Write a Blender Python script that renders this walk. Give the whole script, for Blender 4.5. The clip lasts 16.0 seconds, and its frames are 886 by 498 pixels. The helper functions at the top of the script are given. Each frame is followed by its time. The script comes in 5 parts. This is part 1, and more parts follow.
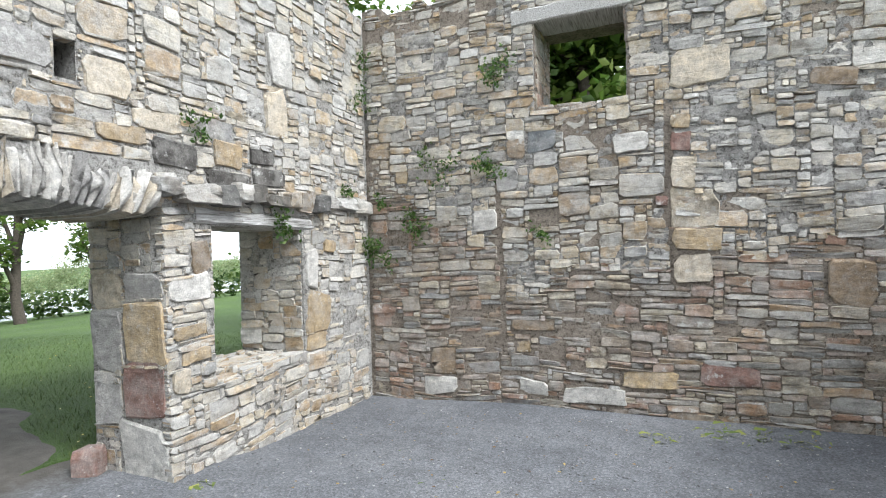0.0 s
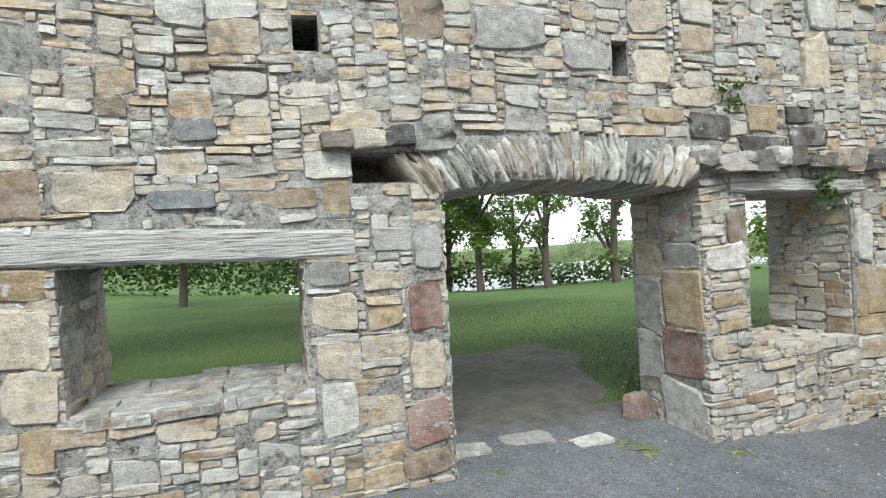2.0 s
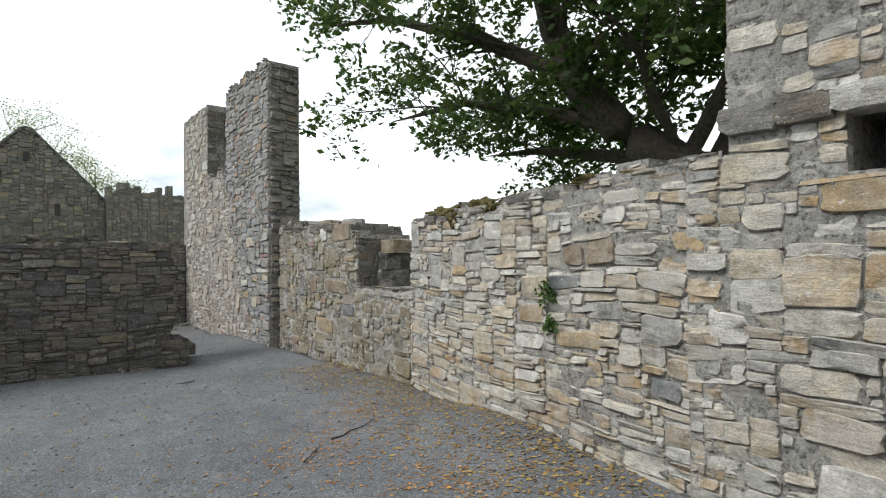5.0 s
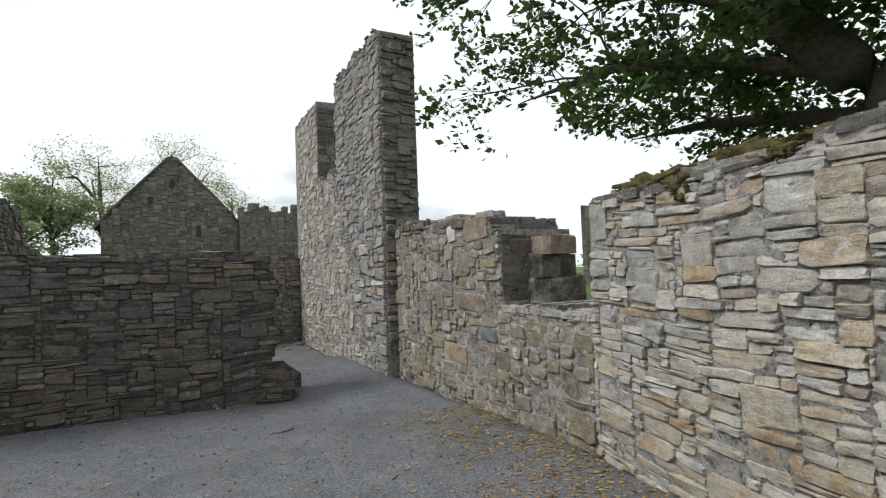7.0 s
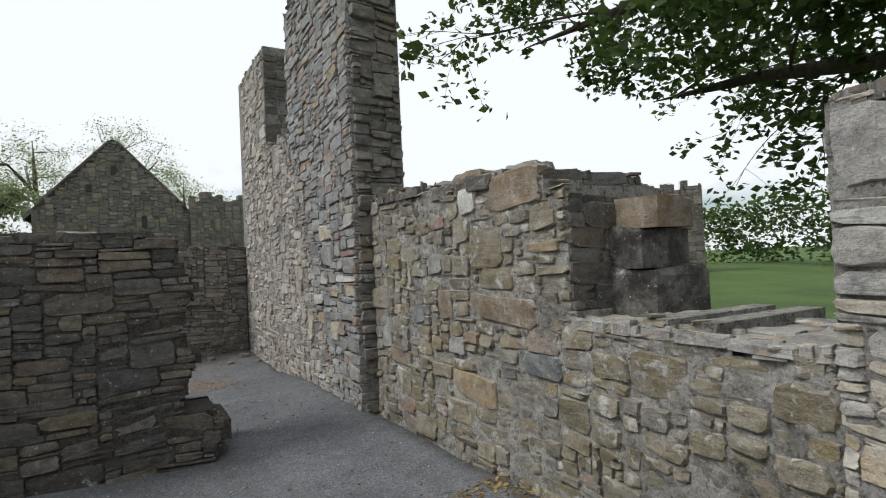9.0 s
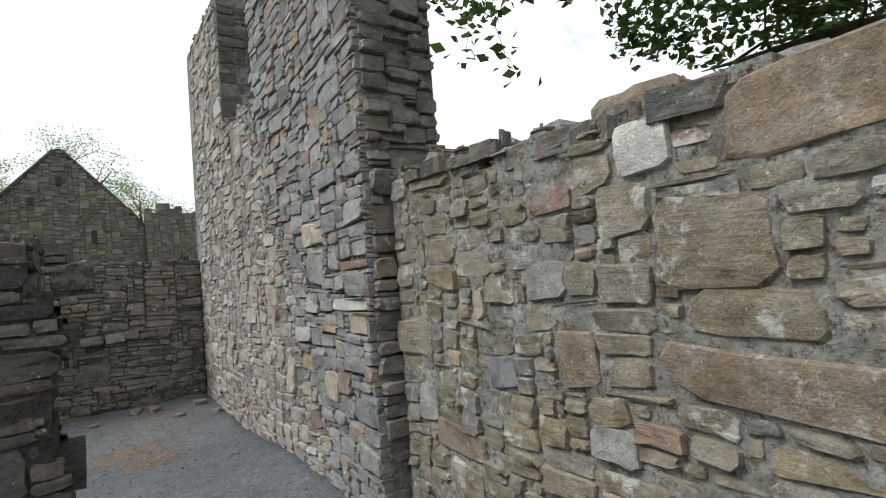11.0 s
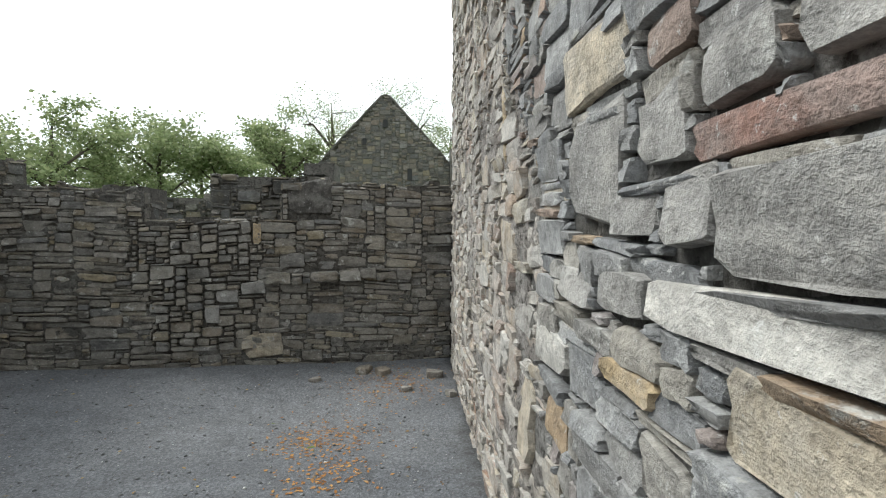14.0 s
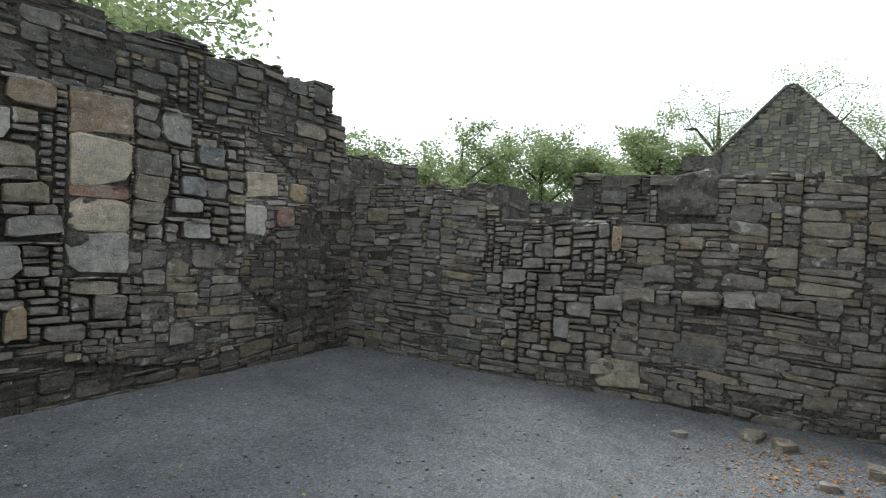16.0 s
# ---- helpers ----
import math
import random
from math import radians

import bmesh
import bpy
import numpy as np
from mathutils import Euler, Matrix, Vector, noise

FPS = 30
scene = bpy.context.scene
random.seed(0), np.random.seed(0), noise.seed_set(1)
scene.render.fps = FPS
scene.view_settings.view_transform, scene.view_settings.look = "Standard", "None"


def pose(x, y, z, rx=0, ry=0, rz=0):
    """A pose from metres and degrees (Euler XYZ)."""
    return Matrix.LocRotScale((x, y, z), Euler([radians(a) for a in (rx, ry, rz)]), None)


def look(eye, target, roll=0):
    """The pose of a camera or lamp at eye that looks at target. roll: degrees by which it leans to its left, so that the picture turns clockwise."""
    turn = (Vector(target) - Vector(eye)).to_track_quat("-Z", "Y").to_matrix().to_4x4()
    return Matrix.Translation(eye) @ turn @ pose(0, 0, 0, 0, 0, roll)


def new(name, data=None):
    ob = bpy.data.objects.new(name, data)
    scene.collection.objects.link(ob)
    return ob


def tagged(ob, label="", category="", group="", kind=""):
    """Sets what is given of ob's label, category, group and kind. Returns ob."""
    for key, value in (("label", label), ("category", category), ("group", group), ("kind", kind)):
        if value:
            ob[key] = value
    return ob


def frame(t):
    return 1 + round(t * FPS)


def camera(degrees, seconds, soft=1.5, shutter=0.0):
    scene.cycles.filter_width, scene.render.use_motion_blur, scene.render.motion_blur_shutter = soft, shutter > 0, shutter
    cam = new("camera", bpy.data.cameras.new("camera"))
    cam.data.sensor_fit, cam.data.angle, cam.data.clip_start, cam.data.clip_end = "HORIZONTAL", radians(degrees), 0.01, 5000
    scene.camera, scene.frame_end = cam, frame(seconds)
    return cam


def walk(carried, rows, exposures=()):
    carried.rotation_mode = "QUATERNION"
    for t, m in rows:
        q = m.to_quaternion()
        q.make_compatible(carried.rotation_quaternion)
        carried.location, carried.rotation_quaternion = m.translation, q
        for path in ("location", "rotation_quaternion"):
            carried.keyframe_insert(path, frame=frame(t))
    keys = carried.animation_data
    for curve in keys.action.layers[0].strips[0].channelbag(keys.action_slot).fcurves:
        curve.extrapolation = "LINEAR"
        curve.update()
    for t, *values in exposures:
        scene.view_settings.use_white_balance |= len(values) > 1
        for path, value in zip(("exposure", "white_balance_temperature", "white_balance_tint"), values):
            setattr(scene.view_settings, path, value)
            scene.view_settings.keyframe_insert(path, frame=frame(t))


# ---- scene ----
cam = camera(78.9, 16.0, soft=1.1)
PATH = [
    (0, (1.094, 1.922, 1.501), (0.336, 3.773, 1.476), -1.6),
    (0.5, (1.041, 1.854, 1.499), (-0.099, 3.498, 1.481), -1.6),
    (1, (0.961, 1.768, 1.532), (-0.475, 3.16, 1.484), -1.7),
    (1.5, (0.984, 1.74, 1.505), (-0.708, 2.803, 1.436), -1.2),
    (2, (0.957, 1.592, 1.482), (-0.933, 2.243, 1.444), -3.5),
    (2.2, (0.937, 1.514, 1.459), (-1.009, 1.972, 1.435), -4.3),
    (2.5, (0.947, 1.486, 1.445), (-1.037, 1.735, 1.448), -3.7),
    (3, (0.952, 1.411, 1.419), (-1.041, 1.253, 1.452), -3.2),
    (3.5, (0.924, 1.353, 1.469), (-0.97, 0.712, 1.461), -2.0),
    (3.8, (0.866, 1.255, 1.534), (-0.901, 0.324, 1.445), -2.9),
    (3.9, (0.836, 1.233, 1.535), (-0.875, 0.203, 1.444), -3.1),
    (4, (0.768, 1.205, 1.497), (-0.877, 0.07, 1.419), -2.5),
    (4.5, (0.649, 1.028, 1.48), (-0.68, -0.466, 1.426), -0.7),
    (5, (0.517, 0.701, 1.475), (-0.731, -0.861, 1.504), -0.6),
    (5.2, (0.479, 0.571, 1.492), (-0.694, -1.049, 1.502), -0.8),
    (7.3, (-0.381, -1.518, 1.39), (-1.276, -3.305, 1.473), -2.1),
    (7.5, (-0.475, -1.756, 1.377), (-1.416, -3.518, 1.464), -2.8),
    (8, (-0.633, -2.251, 1.375), (-1.671, -3.959, 1.424), -2.5),
    (8.5, (-0.812, -2.746, 1.413), (-1.828, -4.469, 1.436), -2.1),
    (8.7, (-0.862, -2.944, 1.406), (-1.861, -4.677, 1.44), -2.5),
    (10.8, (-1.337, -5.042, 1.453), (-2.552, -6.629, 1.528), -3.9),
    (11, (-1.426, -5.245, 1.461), (-2.537, -6.906, 1.532), -4.2),
    (11.5, (-1.625, -5.744, 1.431), (-2.62, -7.479, 1.48), -3.6),
    (12, (-1.804, -6.181, 1.432), (-2.773, -7.931, 1.42), -3.0),
    (12.4, (-2.032, -6.512, 1.426), (-2.762, -8.374, 1.401), -2.0),
    (12.5, (-2.065, -6.603, 1.429), (-2.781, -8.471, 1.401), -0.7),
    (13, (-2.214, -7.0, 1.393), (-2.899, -8.879, 1.353), 0.2),
    (13.5, (-2.299, -7.388, 1.385), (-2.792, -9.325, 1.303), -0.1),
    (14, (-2.395, -7.758, 1.395), (-2.508, -9.753, 1.311), 0.4),
    (14.5, (-2.416, -8.076, 1.355), (-2.369, -10.074, 1.273), 1.7),
    (15, (-2.355, -8.331, 1.346), (-1.901, -10.276, 1.241), 2.0),
    (15.5, (-2.306, -8.582, 1.343), (-1.346, -10.333, 1.226), 2.3),
    (16, (-2.209, -8.776, 1.33), (-1.069, -10.417, 1.252), 2.5),
]
EXPOSURES = [(0, 0.68, 6100, 10), (1.0, 0.56, 6200, 8), (2.5, 0.23, 6250, 4), (4.0, -0.06, 6300, 5), (5.2, -0.26, 6450, 8), (7.5, -0.52, 6450, 9), (8.5, -0.56, 6450, 9), (11.0, -0.38, 6400, 7), (12.5, -0.16, 6400, 6), (14.0, 0.04, 6400, 6), (16.0, 0.1, 6200, 6)]
walk(cam, [(t, look(eye, target, roll)) for t, eye, target, roll in PATH], EXPOSURES)
PI = math.pi


# ---- world, sun ----
def build_world():
    w = bpy.data.worlds.new("sky")
    scene.world = w
    w.use_nodes = True
    nt = w.node_tree
    nt.nodes.clear()
    out = nt.nodes.new("ShaderNodeOutputWorld")
    bg = nt.nodes.new("ShaderNodeBackground")
    sky = nt.nodes.new("ShaderNodeTexSky")
    sky.sky_type, sky.sun_disc = "NISHITA", False
    sky.sun_elevation, sky.sun_rotation = radians(52), radians(SUN_AZ)
    mul = nt.nodes.new("ShaderNodeVectorMath")
    mul.operation = "SCALE"
    mul.inputs[3].default_value = 0.15
    nt.links.new(sky.outputs[0], mul.inputs[0])
    tc = nt.nodes.new("ShaderNodeTexCoord")
    mp = nt.nodes.new("ShaderNodeMapping")
    mp.inputs["Scale"].default_value = (1.0, 1.0, 2.2)
    nt.links.new(tc.outputs["Generated"], mp.inputs[0])
    nz = nt.nodes.new("ShaderNodeTexNoise")
    nz.inputs["Scale"].default_value, nz.inputs["Detail"].default_value, nz.inputs["Roughness"].default_value = 1.7, 6, 0.55
    nt.links.new(mp.outputs[0], nz.inputs["Vector"])
    rp = nt.nodes.new("ShaderNodeMapRange")
    rp.inputs[1].default_value, rp.inputs[2].default_value = 0.31, 0.41
    nt.links.new(nz.outputs[0], rp.inputs[0])
    mx = nt.nodes.new("ShaderNodeMixRGB")
    mx.inputs[2].default_value = (1.40, 1.45, 1.50, 1)
    nt.links.new(rp.outputs[0], mx.inputs[0])
    nt.links.new(mul.outputs[0], mx.inputs[1])
    nt.links.new(mx.outputs[0], bg.inputs[0])
    bg.inputs[1].default_value = 1.0
    nt.links.new(bg.outputs[0], out.inputs[0])


SUN_AZ = 105
build_world()
sun = new("sun", bpy.data.lights.new("sun", "SUN"))
sun.data.energy, sun.data.angle, sun.data.color = 2.8, radians(18), (1.0, 0.985, 0.955)
sun.matrix_world = look((10.0, -2.6, 11.5), (0, 0, 0))


# ---- materials ----
def nodes_of(name):
    m = bpy.data.materials.new(name)
    m.use_nodes = True
    nt = m.node_tree
    return m, nt, nt.nodes["Principled BSDF"]


def ramp(nt, fac, stops, mode="LINEAR"):
    r = nt.nodes.new("ShaderNodeValToRGB")
    r.color_ramp.interpolation = mode
    e = r.color_ramp.elements
    while len(e) < len(stops):
        e.new(0.5)
    for k, (p, c) in enumerate(stops):
        e[k].position = p
        e[k].color = (*c, 1) if len(c) == 3 else c
    nt.links.new(fac, r.inputs[0])
    return r.outputs[0]


def noise_tex(nt, vec, scale, detail=4, rough=0.6, stretch=None):
    if stretch:
        mp = nt.nodes.new("ShaderNodeMapping")
        mp.inputs["Scale"].default_value = stretch
        nt.links.new(vec, mp.inputs[0])
        vec = mp.outputs[0]
    n = nt.nodes.new("ShaderNodeTexNoise")
    n.inputs["Scale"].default_value, n.inputs["Detail"].default_value, n.inputs["Roughness"].default_value = scale, detail, rough
    nt.links.new(vec, n.inputs["Vector"])
    return n.outputs[0]


def mix(nt, fac, a, b, mode="MIX"):
    m = nt.nodes.new("ShaderNodeMixRGB")
    m.blend_type = mode
    for sock, v in ((m.inputs[0], fac), (m.inputs[1], a), (m.inputs[2], b)):
        if isinstance(v, (int, float)):
            sock.default_value = v
        elif isinstance(v, tuple):
            sock.default_value = (*v, 1)
        else:
            nt.links.new(v, sock)
    return m.outputs[0]


def bump(nt, bsdf, height, strength, dist):
    b = nt.nodes.new("ShaderNodeBump")
    b.inputs["Strength"].default_value, b.inputs["Distance"].default_value = strength, dist
    nt.links.new(height, b.inputs["Height"])
    nt.links.new(b.outputs[0], bsdf.inputs["Normal"])


def stone_material(name, stops, island, lichen=0.60, dark=0.36, relief=0.042, smear=0.0, lime=(0.48, 0.46, 0.425), layered=0.45):
    """Weathered sandstone and whinstone rubble: each stone takes its own tint from the ramp; old lime clings to it in smears."""
    m, nt, bs = nodes_of(name)
    if island:
        rnd = nt.nodes.new("ShaderNodeNewGeometry").outputs["Random Per Island"]
    else:
        rnd = nt.nodes.new("ShaderNodeObjectInfo").outputs["Random"]
    geo = nt.nodes.new("ShaderNodeNewGeometry")
    pos = geo.outputs["Position"]
    off = nt.nodes.new("ShaderNodeVectorMath")
    off.operation = "MULTIPLY_ADD"
    nt.links.new(rnd, off.inputs[0])
    off.inputs[1].default_value = (7.0, 11.0, 5.0)
    nt.links.new(pos, off.inputs[2])
    vec = off.outputs[0]
    patch = nt.nodes.new("ShaderNodeMapRange")
    patch.inputs[1].default_value, patch.inputs[2].default_value = 0.3, 0.7
    nt.links.new(noise_tex(nt, pos, 0.9, 4, 0.6), patch.inputs[0])
    base = mix(nt, 0.2, ramp(nt, rnd, stops), ramp(nt, patch.outputs[0], stops))
    bed = noise_tex(nt, vec, 5.0, 6, 0.7, (1.0, 1.0, 1.5 + 6.0 * layered))
    grain = noise_tex(nt, vec, 90, 4, 0.75)
    lam = noise_tex(nt, vec, 6.0, 5, 0.62, (1.0, 1.0, 5.5))
    chip = noise_tex(nt, vec, 16, 6, 0.7)
    blot = noise_tex(nt, vec, 6, 6, 0.7)
    c = mix(nt, 0.9, base, ramp(nt, bed, [(0.28, (0.60, 0.58, 0.56)), (0.5, (1.0, 1.0, 1.0)), (0.72, (1.32, 1.30, 1.26))]), "MULTIPLY")
    c = mix(nt, 0.9, c, ramp(nt, chip, [(0.30, (0.55, 0.55, 0.55)), (0.5, (1.0, 1.0, 1.0)), (0.70, (1.35, 1.35, 1.35))]), "MULTIPLY")
    c = mix(nt, 0.8, c, ramp(nt, grain, [(0.32, (0.66, 0.66, 0.66)), (0.5, (1.0, 1.0, 1.0)), (0.68, (1.22, 1.22, 1.22))]), "MULTIPLY")
    c = mix(nt, layered, c, ramp(nt, lam, [(0.34, (0.42, 0.41, 0.39)), (0.44, (1.0, 1.0, 1.0)), (0.7, (1.15, 1.14, 1.11))]), "MULTIPLY")
    c = mix(nt, ramp(nt, blot, [(lichen, (0, 0, 0)), (lichen + 0.07, (0.8, 0.8, 0.8))]), c, (0.56, 0.555, 0.52))
    c = mix(nt, ramp(nt, noise_tex(nt, pos, 38, 5, 0.7), [(0.62, (0, 0, 0)), (0.68, (0.7, 0.7, 0.7))]), c, (0.60, 0.595, 0.575))
    if smear > 0:
        c = mix(nt, ramp(nt, noise_tex(nt, pos, 5.5, 6, 0.72), [(0.44, (0, 0, 0)), (0.58, (smear, smear, smear))]), c, mix(nt, 0.8, lime, ramp(nt, grain, [(0.3, (0.6, 0.6, 0.6)), (0.7, (1.3, 1.3, 1.3))]), "MULTIPLY"))
    c = mix(nt, ramp(nt, noise_tex(nt, pos, 1.6, 6, 0.72), [(dark - 0.08, (0.72, 0.72, 0.72)), (dark + 0.05, (0, 0, 0))]), c, (0.07, 0.063, 0.055))
    nt.links.new(c, bs.inputs["Base Color"])
    bs.inputs["Roughness"].default_value = 0.93
    h = mix(nt, 0.5, mix(nt, layered, mix(nt, 0.6, bed, blot), lam), mix(nt, 0.3, chip, grain))
    bump(nt, bs, h, 1.0, relief)
    return m


def mortar_material(name, a, b, dark=0.34):
    m, nt, bs = nodes_of(name)
    pos = nt.nodes.new("ShaderNodeNewGeometry").outputs["Position"]
    n1, n2 = noise_tex(nt, pos, 5, 6, 0.7), noise_tex(nt, pos, 70, 4, 0.75)
    c = ramp(nt, n1, [(0.3, a), (0.7, b)])
    c = mix(nt, 0.8, c, ramp(nt, n2, [(0.3, (0.55, 0.55, 0.55)), (0.72, (1.35, 1.35, 1.35))]), "MULTIPLY")
    # darkened hollows put the shadow of deep joints into the mortar colour
    pit = noise_tex(nt, pos, 26, 7, 0.8)
    c = mix(nt, 0.9, c, ramp(nt, pit, [(0.38, (0.20, 0.19, 0.175)), (0.50, (1.0, 1.0, 1.0)), (0.60, (1.0, 1.0, 1.0)), (0.66, (1.4, 1.4, 1.4))]), "MULTIPLY")
    c = mix(nt, ramp(nt, noise_tex(nt, pos, 1.6, 5, 0.7), [(dark - 0.08, (0.75, 0.75, 0.75)), (dark + 0.06, (0, 0, 0))]), c, (0.06, 0.055, 0.05))
    nt.links.new(c, bs.inputs["Base Color"])
    bs.inputs["Roughness"].default_value = 0.96
    bump(nt, bs, mix(nt, 0.6, mix(nt, 0.5, n1, n2), pit), 1.0, 0.05)
    return m


GREY, BUFF, BROWN = (0.30, 0.295, 0.28), (0.46, 0.405, 0.305), (0.24, 0.19, 0.14)
PALE, OCHRE, RUST, SLATE = (0.56, 0.55, 0.52), (0.38, 0.265, 0.145), (0.28, 0.165, 0.11), (0.16, 0.164, 0.17)
PALETTES = {
    "pale_rubble": [(0.0, SLATE), (0.08, GREY), (0.2, PALE), (0.3, BUFF), (0.37, OCHRE), (0.45, BUFF), (0.6, PALE), (0.7, GREY), (0.82, BUFF), (0.92, OCHRE), (1.0, BROWN)],
    "brown_rubble": [(0.0, SLATE), (0.12, GREY), (0.3, BROWN), (0.42, RUST), (0.52, GREY), (0.64, BUFF), (0.75, BROWN), (0.84, GREY), (0.92, RUST), (1.0, OCHRE)],
    "grey_rubble": [(0.0, SLATE), (0.2, GREY), (0.45, (0.25, 0.235, 0.21)), (0.6, PALE), (0.72, GREY), (0.85, BROWN), (0.93, BUFF), (1.0, RUST)],
    "olive_rubble": [(0.0, SLATE), (0.15, (0.23, 0.20, 0.135)), (0.35, (0.18, 0.15, 0.095)), (0.5, (0.27, 0.235, 0.165)), (0.65, (0.20, 0.185, 0.15)), (0.8, (0.27, 0.215, 0.12)), (0.93, (0.25, 0.24, 0.22)), (1.0, RUST)],
    "blue_rubble": [(0.0, SLATE), (0.2, (0.27, 0.275, 0.28)), (0.4, (0.34, 0.34, 0.335)), (0.55, (0.22, 0.215, 0.21)), (0.68, (0.36, 0.33, 0.28)), (0.8, (0.26, 0.265, 0.27)), (0.92, (0.30, 0.21, 0.17)), (1.0, OCHRE)],
    "pink_rubble": [(0.0, GREY), (0.2, (0.40, 0.345, 0.29)), (0.4, PALE), (0.55, (0.34, 0.26, 0.21)), (0.7, BUFF), (0.85, GREY), (1.0, RUST)],
    # dim and dark rubble also hold the shade of faces turned from the sun
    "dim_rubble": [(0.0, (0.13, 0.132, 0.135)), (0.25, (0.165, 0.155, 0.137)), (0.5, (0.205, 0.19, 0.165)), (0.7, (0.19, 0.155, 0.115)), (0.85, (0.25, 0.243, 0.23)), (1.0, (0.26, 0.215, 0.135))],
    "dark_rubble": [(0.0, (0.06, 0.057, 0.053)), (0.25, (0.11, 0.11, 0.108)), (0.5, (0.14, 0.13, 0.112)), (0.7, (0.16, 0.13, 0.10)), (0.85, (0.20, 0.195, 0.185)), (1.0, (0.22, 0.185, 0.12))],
}
SMEAR = {"pale_rubble": 0.6, "brown_rubble": 0.35, "grey_rubble": 0.45, "olive_rubble": 0.25, "blue_rubble": 0.12, "pink_rubble": 0.6, "dim_rubble": 0.25, "dark_rubble": 0.0}
STONE = {k: tuple(stone_material(k + e, v, bool(e), smear=SMEAR[k], layered=0.12 if k == "blue_rubble" else 0.45, lichen={"dark_rubble": 0.66, "olive_rubble": 0.56}.get(k, 0.60)) for e in ("", "_small")) for k, v in PALETTES.items()}
MORTAR = {"pale_rubble": mortar_material("lime_mortar", (0.27, 0.255, 0.23), (0.56, 0.545, 0.51)),
          "brown_rubble": mortar_material("brown_mortar", (0.20, 0.165, 0.13), (0.36, 0.31, 0.255)),
          "grey_rubble": mortar_material("grey_mortar", (0.22, 0.21, 0.195), (0.44, 0.425, 0.40)),
          "olive_rubble": mortar_material("crumbling_mortar", (0.22, 0.205, 0.175), (0.64, 0.62, 0.58)),
          "pink_rubble": mortar_material("pinkish_mortar", (0.27, 0.24, 0.215), (0.48, 0.45, 0.42)),
          # dull and dark mortar are lowered for shaded faces too
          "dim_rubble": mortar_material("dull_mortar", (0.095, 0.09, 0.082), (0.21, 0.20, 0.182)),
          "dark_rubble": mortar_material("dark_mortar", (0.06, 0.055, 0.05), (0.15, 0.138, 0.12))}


def one_stone(name, c):
    return stone_material(name, [(0.0, tuple(v * 0.8 for v in c)), (1.0, tuple(v * 1.2 for v in c))], False, 0.60, 0.34, smear=0.3, layered=0.15)


TINT = {"ochre": one_stone("ochre_sandstone", (0.38, 0.29, 0.175)), "red": one_stone("red_sandstone", (0.225, 0.135, 0.11)),
        "white": one_stone("pale_dressed_stone", (0.55, 0.53, 0.49)), "buff": one_stone("buff_sandstone", (0.46, 0.40, 0.31)),
        "slate": one_stone("blue_grey_whinstone", (0.15, 0.16, 0.165)), "brown": one_stone("brown_sandstone", (0.24, 0.18, 0.12)),
        "grey": one_stone("grey_whinstone", (0.30, 0.29, 0.275)), "dark": one_stone("dark_brown_stone", (0.065, 0.06, 0.054))}


def wood_material():
    m, nt, bs = nodes_of("weathered_oak")
    pos = nt.nodes.new("ShaderNodeTexCoord").outputs["Object"]
    g = noise_tex(nt, pos, 4, 8, 0.7, (22, 1.0, 22))
    c = ramp(nt, g, [(0.33, (0.05, 0.045, 0.04)), (0.41, (0.30, 0.285, 0.26)), (0.52, (0.50, 0.49, 0.47)), (0.72, (0.66, 0.655, 0.64))])
    nt.links.new(c, bs.inputs["Base Color"])
    bs.inputs["Roughness"].default_value = 0.9
    bump(nt, bs, g, 1.0, 0.02)
    return m


def gravel_material():
    m, nt, bs = nodes_of("gravel")
    pos = nt.nodes.new("ShaderNodeNewGeometry").outputs["Position"]
    v = nt.nodes.new("ShaderNodeTexVoronoi")
    v.inputs["Scale"].default_value = 75
    nt.links.new(pos, v.inputs["Vector"])
    big, mid, fine = noise_tex(nt, pos, 0.7, 5, 0.6), noise_tex(nt, pos, 5, 5, 0.7), noise_tex(nt, pos, 120, 3, 0.7)
    c = ramp(nt, big, [(0.3, (0.108, 0.114, 0.125)), (0.7, (0.185, 0.191, 0.20))])
    c = mix(nt, 0.7, c, ramp(nt, mid, [(0.3, (0.7, 0.69, 0.68)), (0.7, (1.2, 1.2, 1.2))]), "MULTIPLY")
    c = mix(nt, 0.6, c, ramp(nt, fine, [(0.3, (0.5, 0.5, 0.5)), (0.72, (1.5, 1.5, 1.5))]), "MULTIPLY")
    c = mix(nt, 0.75, c, ramp(nt, v.outputs["Color"], [(0.15, (0.6, 0.6, 0.6)), (0.6, (1.05, 1.05, 1.05)), (0.95, (1.6, 1.6, 1.6))]), "MULTIPLY")
    sep = nt.nodes.new("ShaderNodeSeparateXYZ")
    nt.links.new(pos, sep.inputs[0])
    edge = nt.nodes.new("ShaderNodeMath")
    edge.operation = "MULTIPLY_ADD"
    nt.links.new(mid, edge.inputs[0])
    edge.inputs[1].default_value = 0.8
    nt.links.new(sep.outputs[0], edge.inputs[2])
    soil = nt.nodes.new("ShaderNodeMapRange")
    soil.inputs[1].default_value, soil.inputs[2].default_value = -2.3, -2.8
    nt.links.new(edge.outputs[0], soil.inputs[0])
    c = mix(nt, soil.outputs[0], c, ramp(nt, mid, [(0.3, (0.05, 0.045, 0.038)), (0.7, (0.11, 0.10, 0.085))]))
    nt.links.new(c, bs.inputs["Base Color"])
    bs.inputs["Roughness"].default_value = 0.95
    bump(nt, bs, mix(nt, 0.5, v.outputs["Distance"], fine), 0.9, 0.012)
    return m


